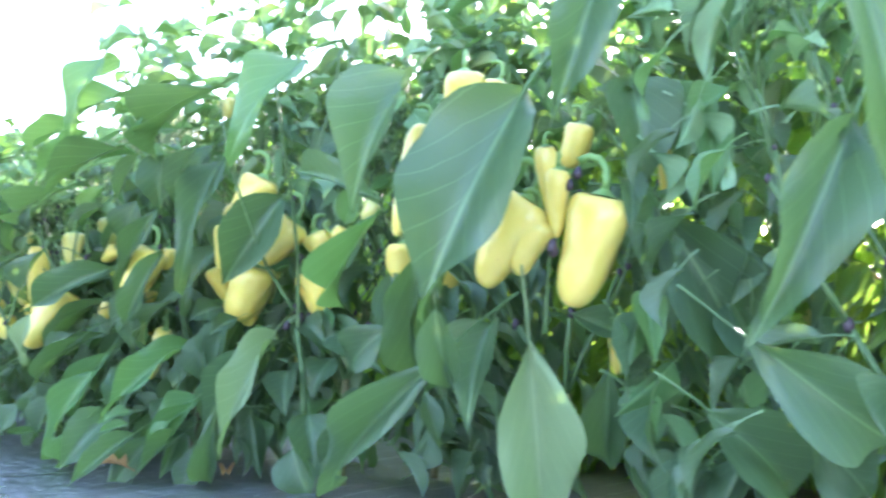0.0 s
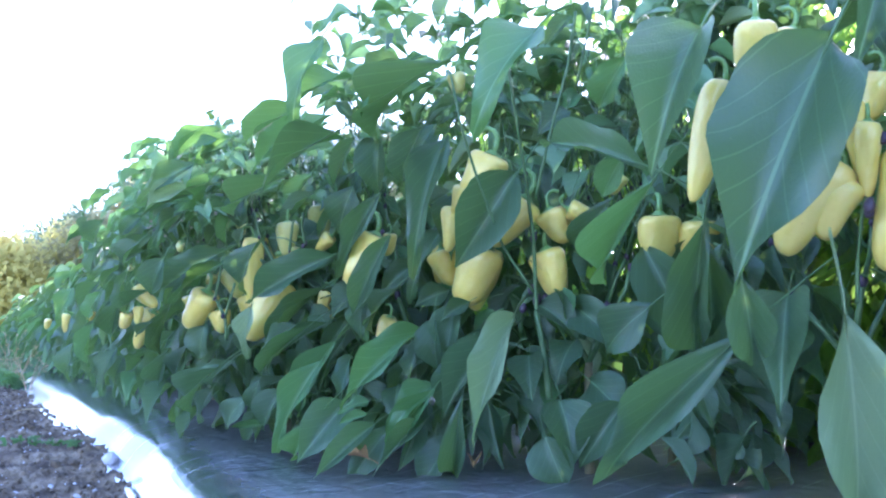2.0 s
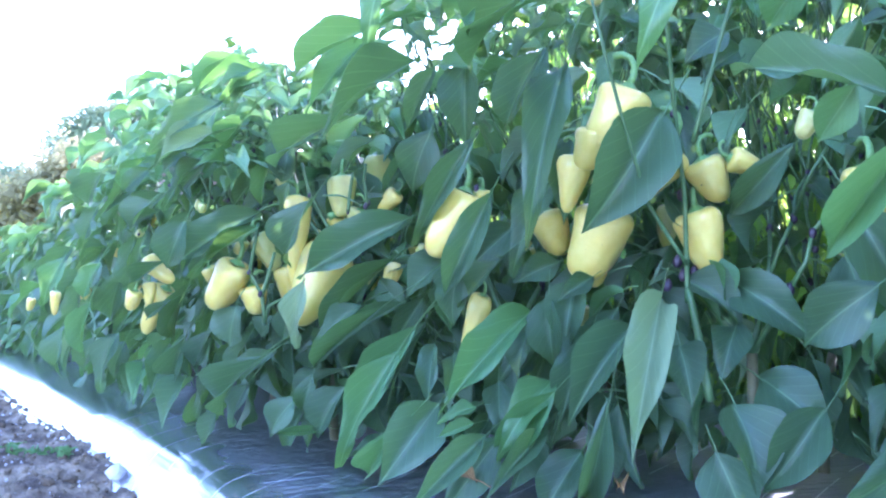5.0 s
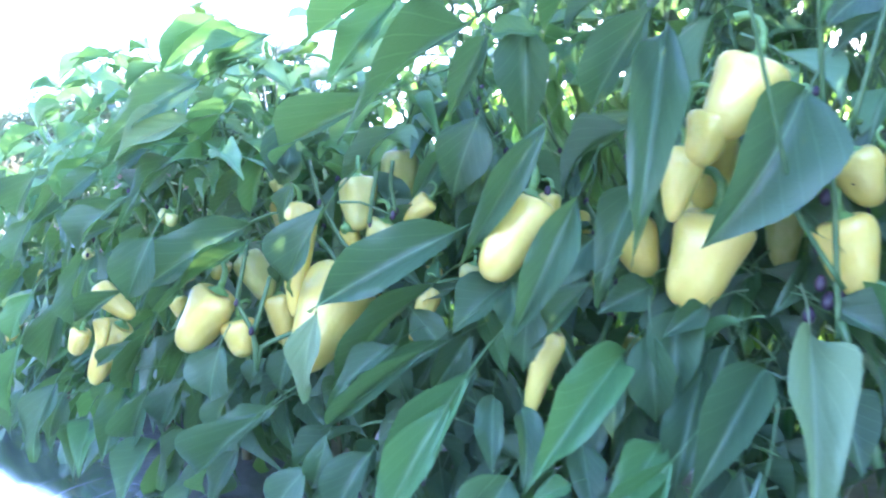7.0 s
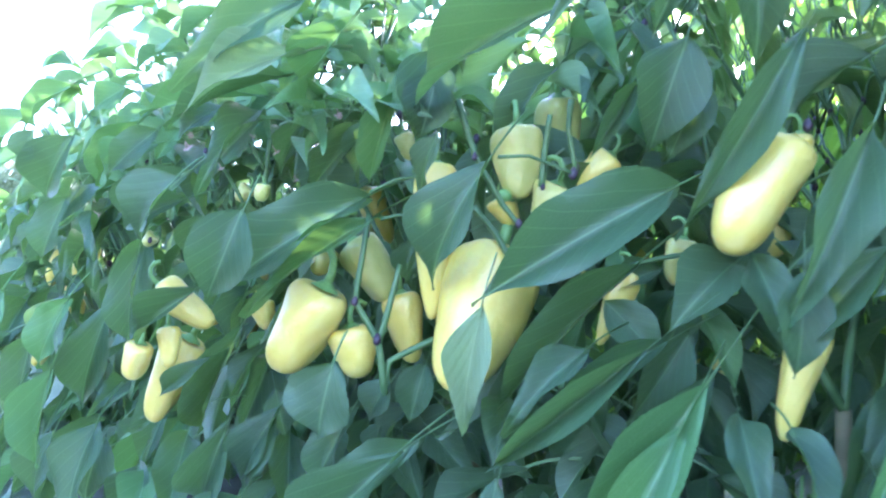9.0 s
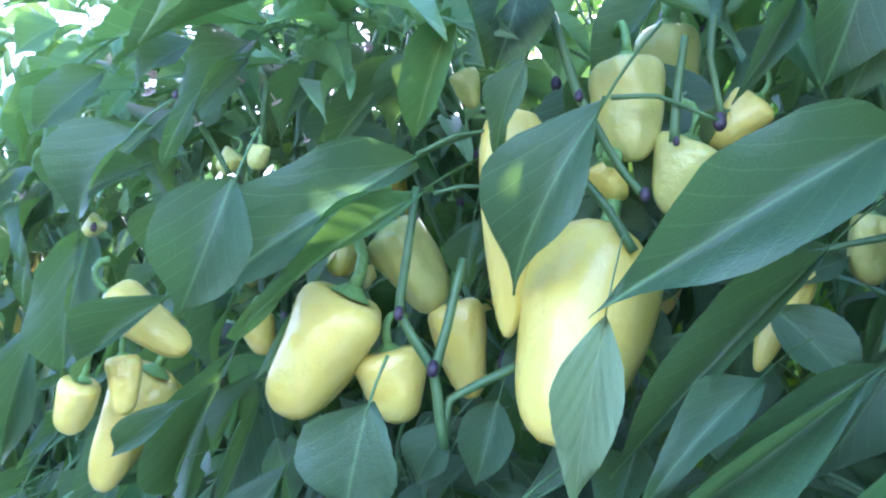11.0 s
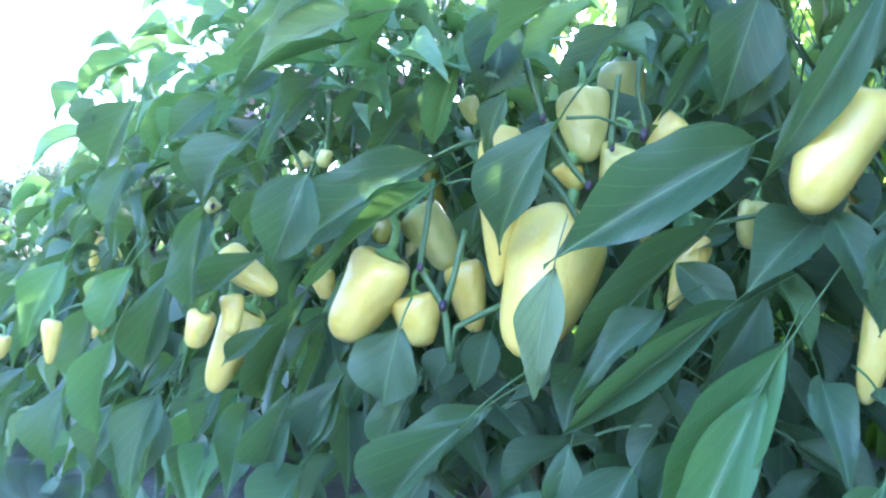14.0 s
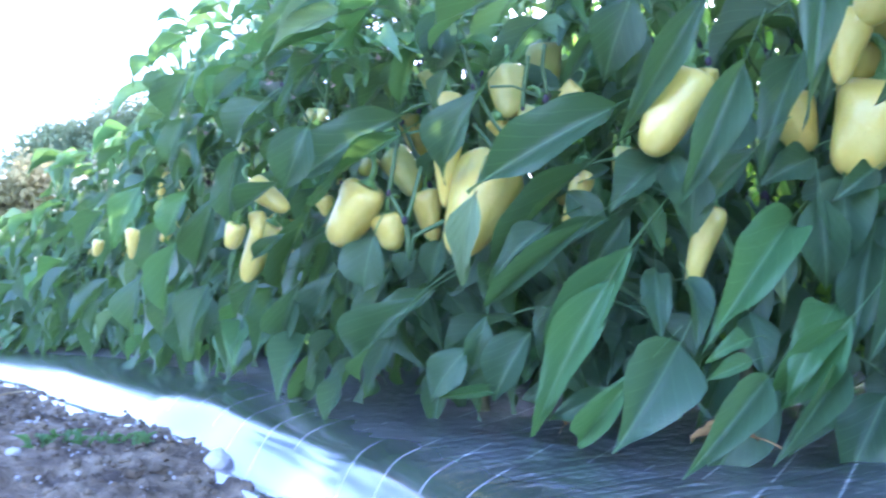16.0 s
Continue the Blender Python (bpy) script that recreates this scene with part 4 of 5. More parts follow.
pepper_at(plant_a, (0.259, 2.867, 0.578), (0.269, 2.893, 0.403), 0.051, "y", 3, 90)
pepper_at(plant_a, (0.327, 2.806, 0.618), (0.333, 2.816, 0.536), 0.055, "g", 2, 0)
pepper_at(plant_a, (0.419, 2.838, 0.674), (0.425, 2.854, 0.565), 0.060, "g", 0, 0)
pepper_at(plant_a, (0.358, 2.775, 0.549), (0.344, 2.797, 0.494), 0.052, "g", 1, 0)
pepper_at(plant_a, (0.427, 2.759, 0.588), (0.402, 2.787, 0.549), 0.040, "y", 0, 0)
pepper_at(plant_a, (0.223, 2.993, 0.505), (0.268, 2.970, 0.442), 0.056, "g", 2, 0)
pepper_at(plant_a, (0.275, 2.970, 0.443), (0.290, 2.975, 0.358), 0.047, "y", 0, 0)
pepper_at(plant_a, (0.011, 3.060, 0.449), (0.058, 3.033, 0.399), 0.042, "y", 0, 0)
pepper_at(plant_a, (0.066, 3.109, 0.393), (0.031, 3.154, 0.299), 0.059, "y", 1, 0)
pepper_at(plant_a, (-0.003, 3.080, 0.386), (-0.010, 3.094, 0.345), 0.034, "y", 4, 0)
pepper_at(plant_b, (0.413, 2.728, 0.449), (0.395, 2.758, 0.369), 0.033, "y", 3, 0)
pepper_at(plant_b, (0.459, 2.687, 0.483), (0.452, 2.703, 0.433), 0.038, "g", 2, 0)
pepper_at(plant_a, (0.121, 3.066, 0.576), (0.111, 3.077, 0.559), 0.022, "g", 4, 0)
pepper_at(plant_a, (-0.002, 3.045, 0.505), (-0.011, 3.054, 0.493), 0.017, "g", 4, 0)
pepper_at(plant_a, (0.231, 2.892, 0.617), (0.240, 2.891, 0.587), 0.023, "g", 4, 0)
pepper_at(plant_a, (0.326, 2.838, 0.542), (0.338, 2.835, 0.509), 0.034, "y", 0, 0)
pepper_at(plant_a, (0.195, 3.000, 0.495), (0.186, 3.013, 0.464), 0.031, "g", 0, 0)
pepper_at(plant_a, (0.019, 3.056, 0.403), (0.025, 3.060, 0.358), 0.028, "y", 2, 0)
pepper_at(plant_a, (0.149, 3.090, 0.439), (0.158, 3.089, 0.405), 0.032, "y", 4, 0)
pepper_at(plant_b, (0.472, 2.571, 0.574), (0.435, 2.598, 0.448), 0.086, "y", 0, 0)
pepper_at(plant_b, (0.517, 2.574, 0.386), (0.496, 2.610, 0.266), 0.046, "y", 1, 0)
leaf_at(plant_b, (0.434, 2.522, 0.428), (0.440, 2.545, 0.328), 0.055, "d", 0, 5)
pepper_at(plant_b, (0.703, 2.432, 0.676), (0.700, 2.447, 0.557), 0.073, "y", 0, 0)
pepper_at(plant_b, (0.695, 2.433, 0.551), (0.670, 2.462, 0.405), 0.087, "y", 1, 0)
pepper_at(plant_b, (0.622, 2.528, 0.545), (0.646, 2.523, 0.460), 0.074, "y", 0, 0)
pepper_at(plant_a, (-0.142, 3.178, 0.381), (-0.142, 3.183, 0.331), 0.026, "y", 3, 0)
pepper_at(plant_c, (-0.180, 3.241, 0.367), (-0.183, 3.246, 0.339), 0.019, "y", 0, 0)
pepper_at(plant_a, (-0.074, 3.211, 0.392), (-0.081, 3.218, 0.364), 0.021, "y", 0, 0)
pepper_at(plant_r, (0.650, 1.577, 0.717), (0.621, 1.609, 0.533), 0.063, "y", 3, 30)
pepper_at(plant_k, (0.516, 2.252, 0.885), (0.523, 2.252, 0.843), 0.039, "g", 4, 0)
pepper_at(plant_k, (0.797, 2.060, 0.671), (0.781, 2.072, 0.630), 0.039, "g", 4, 0)
pepper_at(plant_k, (0.918, 1.964, 0.576), (0.921, 1.974, 0.475), 0.091, "y", 0, 0)
pepper_at(plant_a, (0.105, 2.994, 0.564), (0.103, 2.997, 0.544), 0.020, "g", 4, 0)
pepper_at(plant_r, (0.843, 1.534, 0.587), (0.818, 1.557, 0.491), 0.078, "y", 1, 0)
pepper_at(plant_r, (0.849, 1.486, 0.666), (0.859, 1.497, 0.551), 0.050, "y", 3, 0)
pepper_at(plant_r, (0.912, 1.442, 0.624), (0.901, 1.476, 0.434), 0.110, "y", 0, 20)
pepper_at(plant_r, (0.837, 1.550, 0.620), (0.779, 1.606, 0.471), 0.107, "y", 1, 0)
pepper_at(plant_r, (1.054, 1.440, 0.792), (1.065, 1.456, 0.633), 0.057, "y", 3, 0)
pepper_at(plant_r, (0.834, 1.505, 0.706), (0.868, 1.507, 0.556), 0.041, "y", 3, 0)
pepper_at(plant_r, (1.569, 1.424, 0.566), (1.529, 1.457, 0.497), 0.064, "y", 0, 0)
pepper_at(plant_r, (0.925, 1.524, 0.764), (0.917, 1.540, 0.685), 0.057, "y", 0, 0)
pepper_at(plant_k, (0.634, 2.306, 0.734), (0.603, 2.334, 0.626), 0.095, "y", 0, 0)
pepper_at(plant_b, (0.587, 2.390, 0.626), (0.583, 2.404, 0.527), 0.058, "y", 3, 0)
pepper_at(plant_k, (0.712, 2.294, 0.644), (0.655, 2.334, 0.535), 0.096, "y", 0, 0)
pepper_at(plant_k, (0.747, 2.250, 0.618), (0.780, 2.244, 0.545), 0.070, "y", 0, 0)
pepper_at(plant_k, (0.768, 2.207, 0.618), (0.819, 2.186, 0.595), 0.044, "y", 0, 0)
pepper_at(plant_b, (0.672, 2.407, 0.543), (0.653, 2.432, 0.410), 0.113, "y", 0, 0)
pepper_at(plant_k, (0.752, 2.270, 0.534), (0.785, 2.267, 0.430), 0.079, "y", 4, 0)
pepper_at(plant_b, (0.597, 2.347, 0.670), (0.592, 2.358, 0.596), 0.066, "y", 0, 0)
pepper_at(plant_r, (0.845, 1.997, 0.584), (0.849, 2.006, 0.488), 0.086, "y", 0, 0)
pepper_at(plant_r, (0.711, 1.576, 0.826), (0.718, 1.589, 0.712), 0.068, "y", 0, 0)
pepper_at(plant_r, (0.772, 1.560, 0.818), (0.753, 1.583, 0.737), 0.058, "y", 2, 0)
stem_at(plant_k, 0.0045, (0.727, 2.262, 0.376), (0.724, 2.260, 0.423), (0.708, 2.250, 0.555), (0.681, 2.243, 0.687), (0.629, 2.208, 0.831), (0.604, 2.208, 0.962))
stem_at(plant_k, 0.004, (0.689, 2.209, 0.636), (0.692, 2.176, 0.731), (0.714, 2.132, 0.904), (0.712, 2.103, 1.008))
stem_at(plant_k, 0.0035, (0.703, 2.236, 0.438), (0.638, 2.255, 0.532), (0.558, 2.229, 0.670), (0.516, 2.220, 0.764), (0.497, 2.242, 0.883))
stem_at(plant_k, 0.008, (0.737, 2.218, 0.217), (0.736, 2.241, 0.307), (0.720, 2.252, 0.399))
stem_at(plant_k, 0.003, (0.707, 2.088, 0.843), (0.708, 2.050, 0.945), (0.708, 2.033, 0.996))
stem_at(plant_a, 0.0045, (0.219, 2.921, 0.323), (0.210, 2.918, 0.381), (0.187, 2.929, 0.427), (0.190, 2.919, 0.473), (0.195, 2.911, 0.523))
stem_at(plant_a, 0.0045, (0.210, 2.918, 0.381), (0.216, 2.908, 0.413), (0.226, 2.896, 0.467))
stem_at(plant_a, 0.004, (0.239, 2.798, 0.634), (0.258, 2.794, 0.574), (0.285, 2.784, 0.522), (0.300, 2.776, 0.500))
stem_at(plant_a, 0.004, (0.324, 2.764, 0.541), (0.324, 2.757, 0.579), (0.325, 2.747, 0.618))
stem_at(plant_a, 0.004, (0.299, 2.788, 0.461), (0.284, 2.796, 0.492), (0.266, 2.809, 0.522))
stem_at(plant_a, 0.0022, (0.279, 2.782, 0.573), (0.307, 2.762, 0.573), (0.348, 2.739, 0.554))
stem_at(plant_a, 0.002, (0.199, 2.915, 0.550), (0.218, 2.890, 0.562), (0.237, 2.871, 0.564))
stem_at(plant_a, 0.002, (0.207, 2.906, 0.518), (0.222, 2.891, 0.522), (0.239, 2.877, 0.521))
stem_at(plant_a, 0.003, (0.062, 3.040, 0.608), (0.093, 3.053, 0.576), (0.105, 3.049, 0.552))
stem_at(plant_a, 0.003, (0.129, 3.026, 0.629), (0.130, 3.044, 0.568), (0.127, 3.049, 0.556))
stem_at(plant_a, 0.003, (0.110, 3.042, 0.626), (0.128, 3.039, 0.592))
stem_at(plant_a, 0.004, (0.258, 2.876, 0.383), (0.223, 2.916, 0.360), (0.219, 2.923, 0.322))
stem_at(plant_b, 0.0025, (0.419, 2.660, 0.296), (0.396, 2.685, 0.232), (0.384, 2.698, 0.168))
stem_at(plant_b, 0.003, (0.603, 2.435, 0.242), (0.592, 2.438, 0.182), (0.583, 2.443, 0.123))
joint_at(plant_k, (0.740, 2.285, 0.425), 0.0089)
joint_at(plant_k, (0.721, 2.271, 0.558), 0.0077)
joint_at(plant_k, (0.744, 2.243, 0.581), 0.0067)
joint_at(plant_k, (0.726, 2.286, 0.447), 0.0077)
joint_at(plant_k, (0.712, 2.295, 0.406), 0.0077)
joint_at(plant_k, (0.757, 2.280, 0.431), 0.0067)
joint_at(plant_k, (0.691, 2.260, 0.691), 0.0049)
joint_at(plant_a, (0.183, 2.924, 0.426), 0.0038)
joint_at(plant_a, (0.203, 2.910, 0.383), 0.0046)
joint_at(plant_a, (0.350, 2.741, 0.554), 0.0049)
joint_at(plant_a, (0.297, 2.772, 0.500), 0.0037)
joint_at(plant_a, (0.254, 2.790, 0.572), 0.0032)
joint_at(plant_a, (0.322, 2.760, 0.540), 0.0025)
joint_at(plant_a, (0.195, 2.916, 0.501), 0.0034)
joint_at(plant_a, (0.036, 2.997, 0.595), 0.0023)
joint_at(plant_a, (-0.010, 3.039, 0.497), 0.0025)
joint_at(plant_b, (0.474, 2.534, 0.577), 0.0047)
joint_at(plant_a, (0.358, 2.745, 0.561), 0.0040)
joint_at(plant_r, (0.833, 1.471, 0.534), 0.0082)
joint_at(plant_r, (0.872, 1.462, 0.660), 0.0074)
joint_at(plant_r, (0.859, 1.466, 0.638), 0.0070)
joint_at(plant_r, (0.846, 1.483, 0.528), 0.0079)
pepper_at(plant_b, (0.506, 2.566, 0.580), (0.505, 2.577, 0.527), 0.035, "y", 0, 0)
leaf_at(plant_c, (0.031, 3.196, 0.676), (0.010, 3.313, 0.610), 0.032, "f", 0, 2)
flower_at(plant_a, (0.033, 3.034, 0.621), 0.0047, 5)
flower_at(plant_a, (0.026, 3.028, 0.603), 0.0046, 45)
flower_at(plant_a, (0.071, 3.035, 0.587), 0.0044, 40)
flower_at(plant_a, (0.134, 3.020, 0.611), 0.0055, 35)
flower_at(plant_a, (0.113, 3.038, 0.630), 0.0041, 25)
flower_at(plant_a, (0.178, 2.950, 0.646), 0.0049, 47)
flower_at(plant_a, (0.148, 2.996, 0.574), 0.0036, 40)
flower_at(plant_a, (-0.016, 3.207, 0.552), 0.0049, 25)
flower_at(plant_a, (0.178, 2.947, 0.644), 0.0052, 0)
flower_at(plant_a, (0.034, 3.040, 0.609), 0.0052, 35)
flower_at(plant_k, (0.555, 2.163, 0.900), 0.0077, 10)
leaf_at(plant_b, (0.396, 2.659, 0.371), (0.301, 2.759, 0.289), 0.035, "d", 0, 2)
leaf_at(plant_a, (0.344, 2.716, 0.367), (0.265, 2.772, 0.277), 0.038, "d", 0, 1)
leaf_at(plant_a, (0.377, 2.785, 0.346), (0.405, 2.769, 0.272), 0.043, "d", 0, 3)
leaf_at(plant_b, (0.445, 2.705, 0.452), (0.402, 2.751, 0.422), 0.032, "d", 0, 4)
leaf_at(plant_b, (0.451, 2.673, 0.427), (0.445, 2.711, 0.366), 0.038, "d", 0, 6)
leaf_at(plant_b, (0.493, 2.704, 0.634), (0.480, 2.732, 0.580), 0.046, "d", 0, 6)
stem_at(plant_b, 0.003, (0.433, 2.660, 0.462), (0.411, 2.684, 0.458), (0.386, 2.709, 0.451))
stem_at(plant_a, 0.0035, (0.345, 2.734, 0.635), (0.345, 2.741, 0.603), (0.355, 2.742, 0.559))
stem_at(plant_r, 0.0035, (0.874, 1.535, 0.395), (0.869, 1.528, 0.462), (0.856, 1.505, 0.531), (0.869, 1.483, 0.640))
stem_at(plant_r, 0.003, (1.017, 1.419, 0.629), (0.989, 1.430, 0.651), (0.901, 1.471, 0.648))
leaf_at(plant_r, (0.804, 1.756, 0.507), (0.871, 1.893, 0.331), 0.084, "d", 0, 3)
leaf_at(plant_k, (0.807, 2.049, 0.219), (0.744, 2.113, 0.086), 0.080, "d", 0, 6)
leaf_at(plant_k, (0.782, 1.926, 0.403), (0.762, 2.050, 0.310), 0.088, "d", 0, 5)
leaf_at(plant_r, (1.613, 1.540, 0.757), (1.537, 1.589, 0.526), 0.091, "f", 0, 4)
leaf_at(plant_r, (1.414, 1.592, 0.889), (1.314, 1.615, 0.758), 0.069, "f", 0, 1)
leaf_at(plant_r, (1.605, 1.580, 0.947), (1.516, 1.608, 0.862), 0.062, "f", 0, 2)
leaf_at(plant_r, (1.521, 1.609, 0.765), (1.438, 1.638, 0.637), 0.061, "f", 0, 3)
leaf_at(plant_r, (1.378, 1.607, 0.969), (1.290, 1.627, 0.885), 0.060, "f", 0, 0)
leaf_at(plant_k, (0.680, 1.884, 0.666), (0.681, 1.952, 0.596), 0.057, "f", 0, 2)
leaf_at(plant_a, (0.088, 3.112, 0.683), (0.049, 3.151, 0.657), 0.038, "f", 0, 1)
leaf_at(plant_c, (0.051, 3.219, 0.700), (0.014, 3.248, 0.670), 0.036, "f", 0, 2)
leaf_at(plant_c, (0.030, 3.253, 0.735), (-0.007, 3.284, 0.704), 0.041, "f", 0, 3)
leaf_at(plant_a, (0.023, 3.207, 0.654), (-0.006, 3.221, 0.602), 0.034, "f", 0, 4)
leaf_at(plant_a, (0.143, 3.141, 0.693), (0.102, 3.133, 0.635), 0.030, "f", 0, 0)
leaf_at(plant_a, (0.230, 3.067, 0.708), (0.204, 3.106, 0.666), 0.031, "f", 0, 5)
leaf_at(plant_a, (0.089, 3.209, 0.677), (0.056, 3.217, 0.630), 0.031, "f", 0, 2)
leaf_at(plant_c, (-0.045, 3.233, 0.722), (-0.087, 3.309, 0.675), 0.037, "f", 0, 2)
leaf_at(plant_c, (-0.065, 3.314, 0.702), (-0.101, 3.370, 0.656), 0.039, "f", 0, 3)

# Young leaves that crown the nearest plants, many in the skylit tone, and the low leaves that hang over the film
# behind.
def crown_leaves(plant, seed, count, x, y, z, kinds, size, fall):
    r = random.Random(seed)
    for i in range(count):
        base = Vector((r.uniform(*x), r.uniform(*y), r.uniform(*z)))
        c = r.uniform(2.2, 5.6)
        d = Vector((math.cos(c), math.sin(c), -r.uniform(*fall))).normalized()
        long = r.uniform(*size)
        part("leaf", LEAF_MESH[r.choice(kinds), r.randrange(7)], plant, basis=Matrix.Translation(-plant.location) @ leaf_pose(
            base, base + d * long, Vector((r.uniform(-1, 0.2), r.uniform(-1, 0.4), r.uniform(0.1, 0.8))), long * r.uniform(0.34, 0.46)))


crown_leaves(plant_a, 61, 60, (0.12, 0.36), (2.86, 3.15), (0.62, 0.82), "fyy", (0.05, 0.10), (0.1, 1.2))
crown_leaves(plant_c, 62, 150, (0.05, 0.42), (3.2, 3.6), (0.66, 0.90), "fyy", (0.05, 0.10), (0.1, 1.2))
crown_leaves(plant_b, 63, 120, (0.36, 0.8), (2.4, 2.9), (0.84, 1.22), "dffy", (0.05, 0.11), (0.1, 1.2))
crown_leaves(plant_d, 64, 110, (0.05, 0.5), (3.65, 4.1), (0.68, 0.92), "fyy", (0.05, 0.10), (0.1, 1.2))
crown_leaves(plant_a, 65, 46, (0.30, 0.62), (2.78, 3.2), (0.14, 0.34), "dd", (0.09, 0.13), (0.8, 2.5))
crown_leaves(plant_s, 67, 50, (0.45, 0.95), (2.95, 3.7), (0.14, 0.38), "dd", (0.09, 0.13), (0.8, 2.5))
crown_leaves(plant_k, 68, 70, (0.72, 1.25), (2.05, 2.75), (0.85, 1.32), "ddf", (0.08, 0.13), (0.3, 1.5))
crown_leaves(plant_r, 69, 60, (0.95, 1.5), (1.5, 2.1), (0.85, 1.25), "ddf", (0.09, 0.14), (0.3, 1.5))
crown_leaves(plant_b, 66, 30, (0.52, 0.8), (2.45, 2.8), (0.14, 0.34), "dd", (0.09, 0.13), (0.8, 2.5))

# ---- trees and shrubs beyond the row ----
def broad_tree(name, seed, height, width, colour, label, category, low=0.2, clumps=95, per=440):
    r = random.Random(seed)
    thing = new(name)
    tagged(thing, label, category, "trees beyond the field")
    v, f = [], []
    tube(v, f, [Vector((0, 0, -0.2)), Vector((0.05, 0, height * 0.3)), Vector((0, 0.1, height * 0.75))], [0.035 * height, 0.026 * height, 0.008 * height], 8)
    for i in range(9):
        c, h = 2.4 * i, height * (0.22 + 0.06 * i)
        p = Vector((0, 0, h))
        q = Vector((math.cos(c) * width * 0.38, math.sin(c) * width * 0.38, h + height * 0.14))
        tube(v, f, curve_points(p, q, Vector((0, 0, -0.1)), 3), [0.012 * height, 0.009 * height, 0.006 * height, 0.003 * height], 5)
    part("trunk", mesh("trunk", v, f, BARK), thing)
    v, f = [], []
    for i in range(clumps):
        h = r.uniform(low, 0.93)
        ring = width * 0.5 * math.sin(math.pi * min(1, (h - low + 0.12) / (1.05 - low))) ** 0.6
        c, d = r.uniform(0, 6.283), ring * math.sqrt(r.uniform(0.1, 1))
        centre = Vector((math.cos(c) * d, math.sin(c) * d, h * height))
        size = r.uniform(0.09, 0.17) * width
        for j in range(per):
            p = centre + Vector((r.gauss(0, 1), r.gauss(0, 1), r.gauss(0, 0.75))) * size * 0.6
            s = r.uniform(0.05, 0.13)
            a = Vector((r.gauss(0, 1), r.gauss(0, 1), r.gauss(0, 1))).normalized()
            b = a.orthogonal().normalized()
            n = len(v)
            v += [p - a * s, p + b * s * 0.5, p + a * s, p - b * s * 0.6]
            f.append((n, n + 1, n + 2, n + 3))
    part("crown", mesh("crown", v, f, TREE_LEAF[colour], smooth=False), thing)
    return thing


def stand(name, seed, azimuth, far_off, elevation, width, colour, label, category, low=0.2):
    h = far_off * math.tan(radians(elevation)) + 0.3
    ob = broad_tree(name, seed, h, width, colour, label, category, low)
    ob.location = (-0.4 + far_off * math.tan(radians(azimuth)), far_off, 0)
    return ob


YELLOW, GREEN = "bushy shrub in yellow autumn leaf at the field's edge", "dense green broadleaf tree beyond the field"
stand("shrub", 1, 0.8, 27, 5.4, 3.6, "yellow", YELLOW, "shrub", 0.05)
stand("shrub", 2, 5.0, 28, 5.9, 4.2, "yellow", YELLOW, "shrub", 0.05)
stand("shrub", 3, -5.0, 29, 4.8, 5.0, "yellow", YELLOW, "shrub", 0.05)
stand("shrub", 4, 8.8, 27, 8.4, 5.0, "brown", "brownish shrub with thinning leaves at the field's edge", "shrub", 0.05)
stand("shrub", 9, 13.5, 27, 9.2, 4.6, "brown", "brownish shrub with thinning leaves at the field's edge", "shrub", 0.05)
stand("tree", 5, 5.0, 38, 7.2, 5.6, "green", GREEN, "tree", 0.12)
stand("tree", 6, 9.6, 38, 11.3, 5.4, "green", GREEN, "tree", 0.12)
stand("tree", 12, 12.8, 37, 12.8, 6.0, "green", GREEN, "tree", 0.12)
stand("tree", 7, 15.6, 36, 14.4, 5.6, "dark", "tall dark green tree beyond the field", "tree", 0.12)
stand("tree", 8, 20.5, 36, 14.0, 7.0, "green", GREEN, "tree", 0.12)
stand("tree", 10, 27.0, 36, 11.0, 8.0, "green", GREEN, "tree", 0.12)
stand("tree", 11, -6.0, 40, 5.5, 7.0, "green", GREEN, "tree", 0.12)

# ---- small things on the soil ----
def stone_at(seed, at, size, label="pale angular stone lying on the soil"):
    r = random.Random(seed)
    bm = bmesh.new()
    bmesh.ops.create_icosphere(bm, subdivisions=2, radius=0.5)
    for v in bm.verts:
        v.co = v.co * (1 + 0.28 * noise.noise(v.co * 2.2 + Vector((seed, 0, 0))))
        v.co = Vector((v.co.x * size[0], v.co.y * size[1], v.co.z * size[2]))
    me = bpy.data.meshes.new("stone")
    bm.to_mesh(me)
    bm.free()
    me.materials.append(STONE)
    ob = new("stone", me)
    ob.location, ob.rotation_euler = at, (r.uniform(-.3, .3), r.uniform(-.3, .3), r.uniform(0, 6))
    return tagged(ob, label, "stone", "stones on the soil")


stone_at(1, (-0.014, 3.135, 0.012), (0.046, 0.042, 0.044))
for i, (x, y, size) in enumerate(((-0.24, 2.95, 0.022), (-0.30, 3.25, 0.03), (-0.12, 2.8, 0.018), (-0.16, 3.02, 0.02), (-0.38, 3.05, 0.026), (-0.2, 3.75, 0.03), (-0.42, 3.5, 0.034))):
    stone_at(2 + i, (x, y, on_soil(x, y) + 0.003), (size, size * 0.7, size * 0.55))

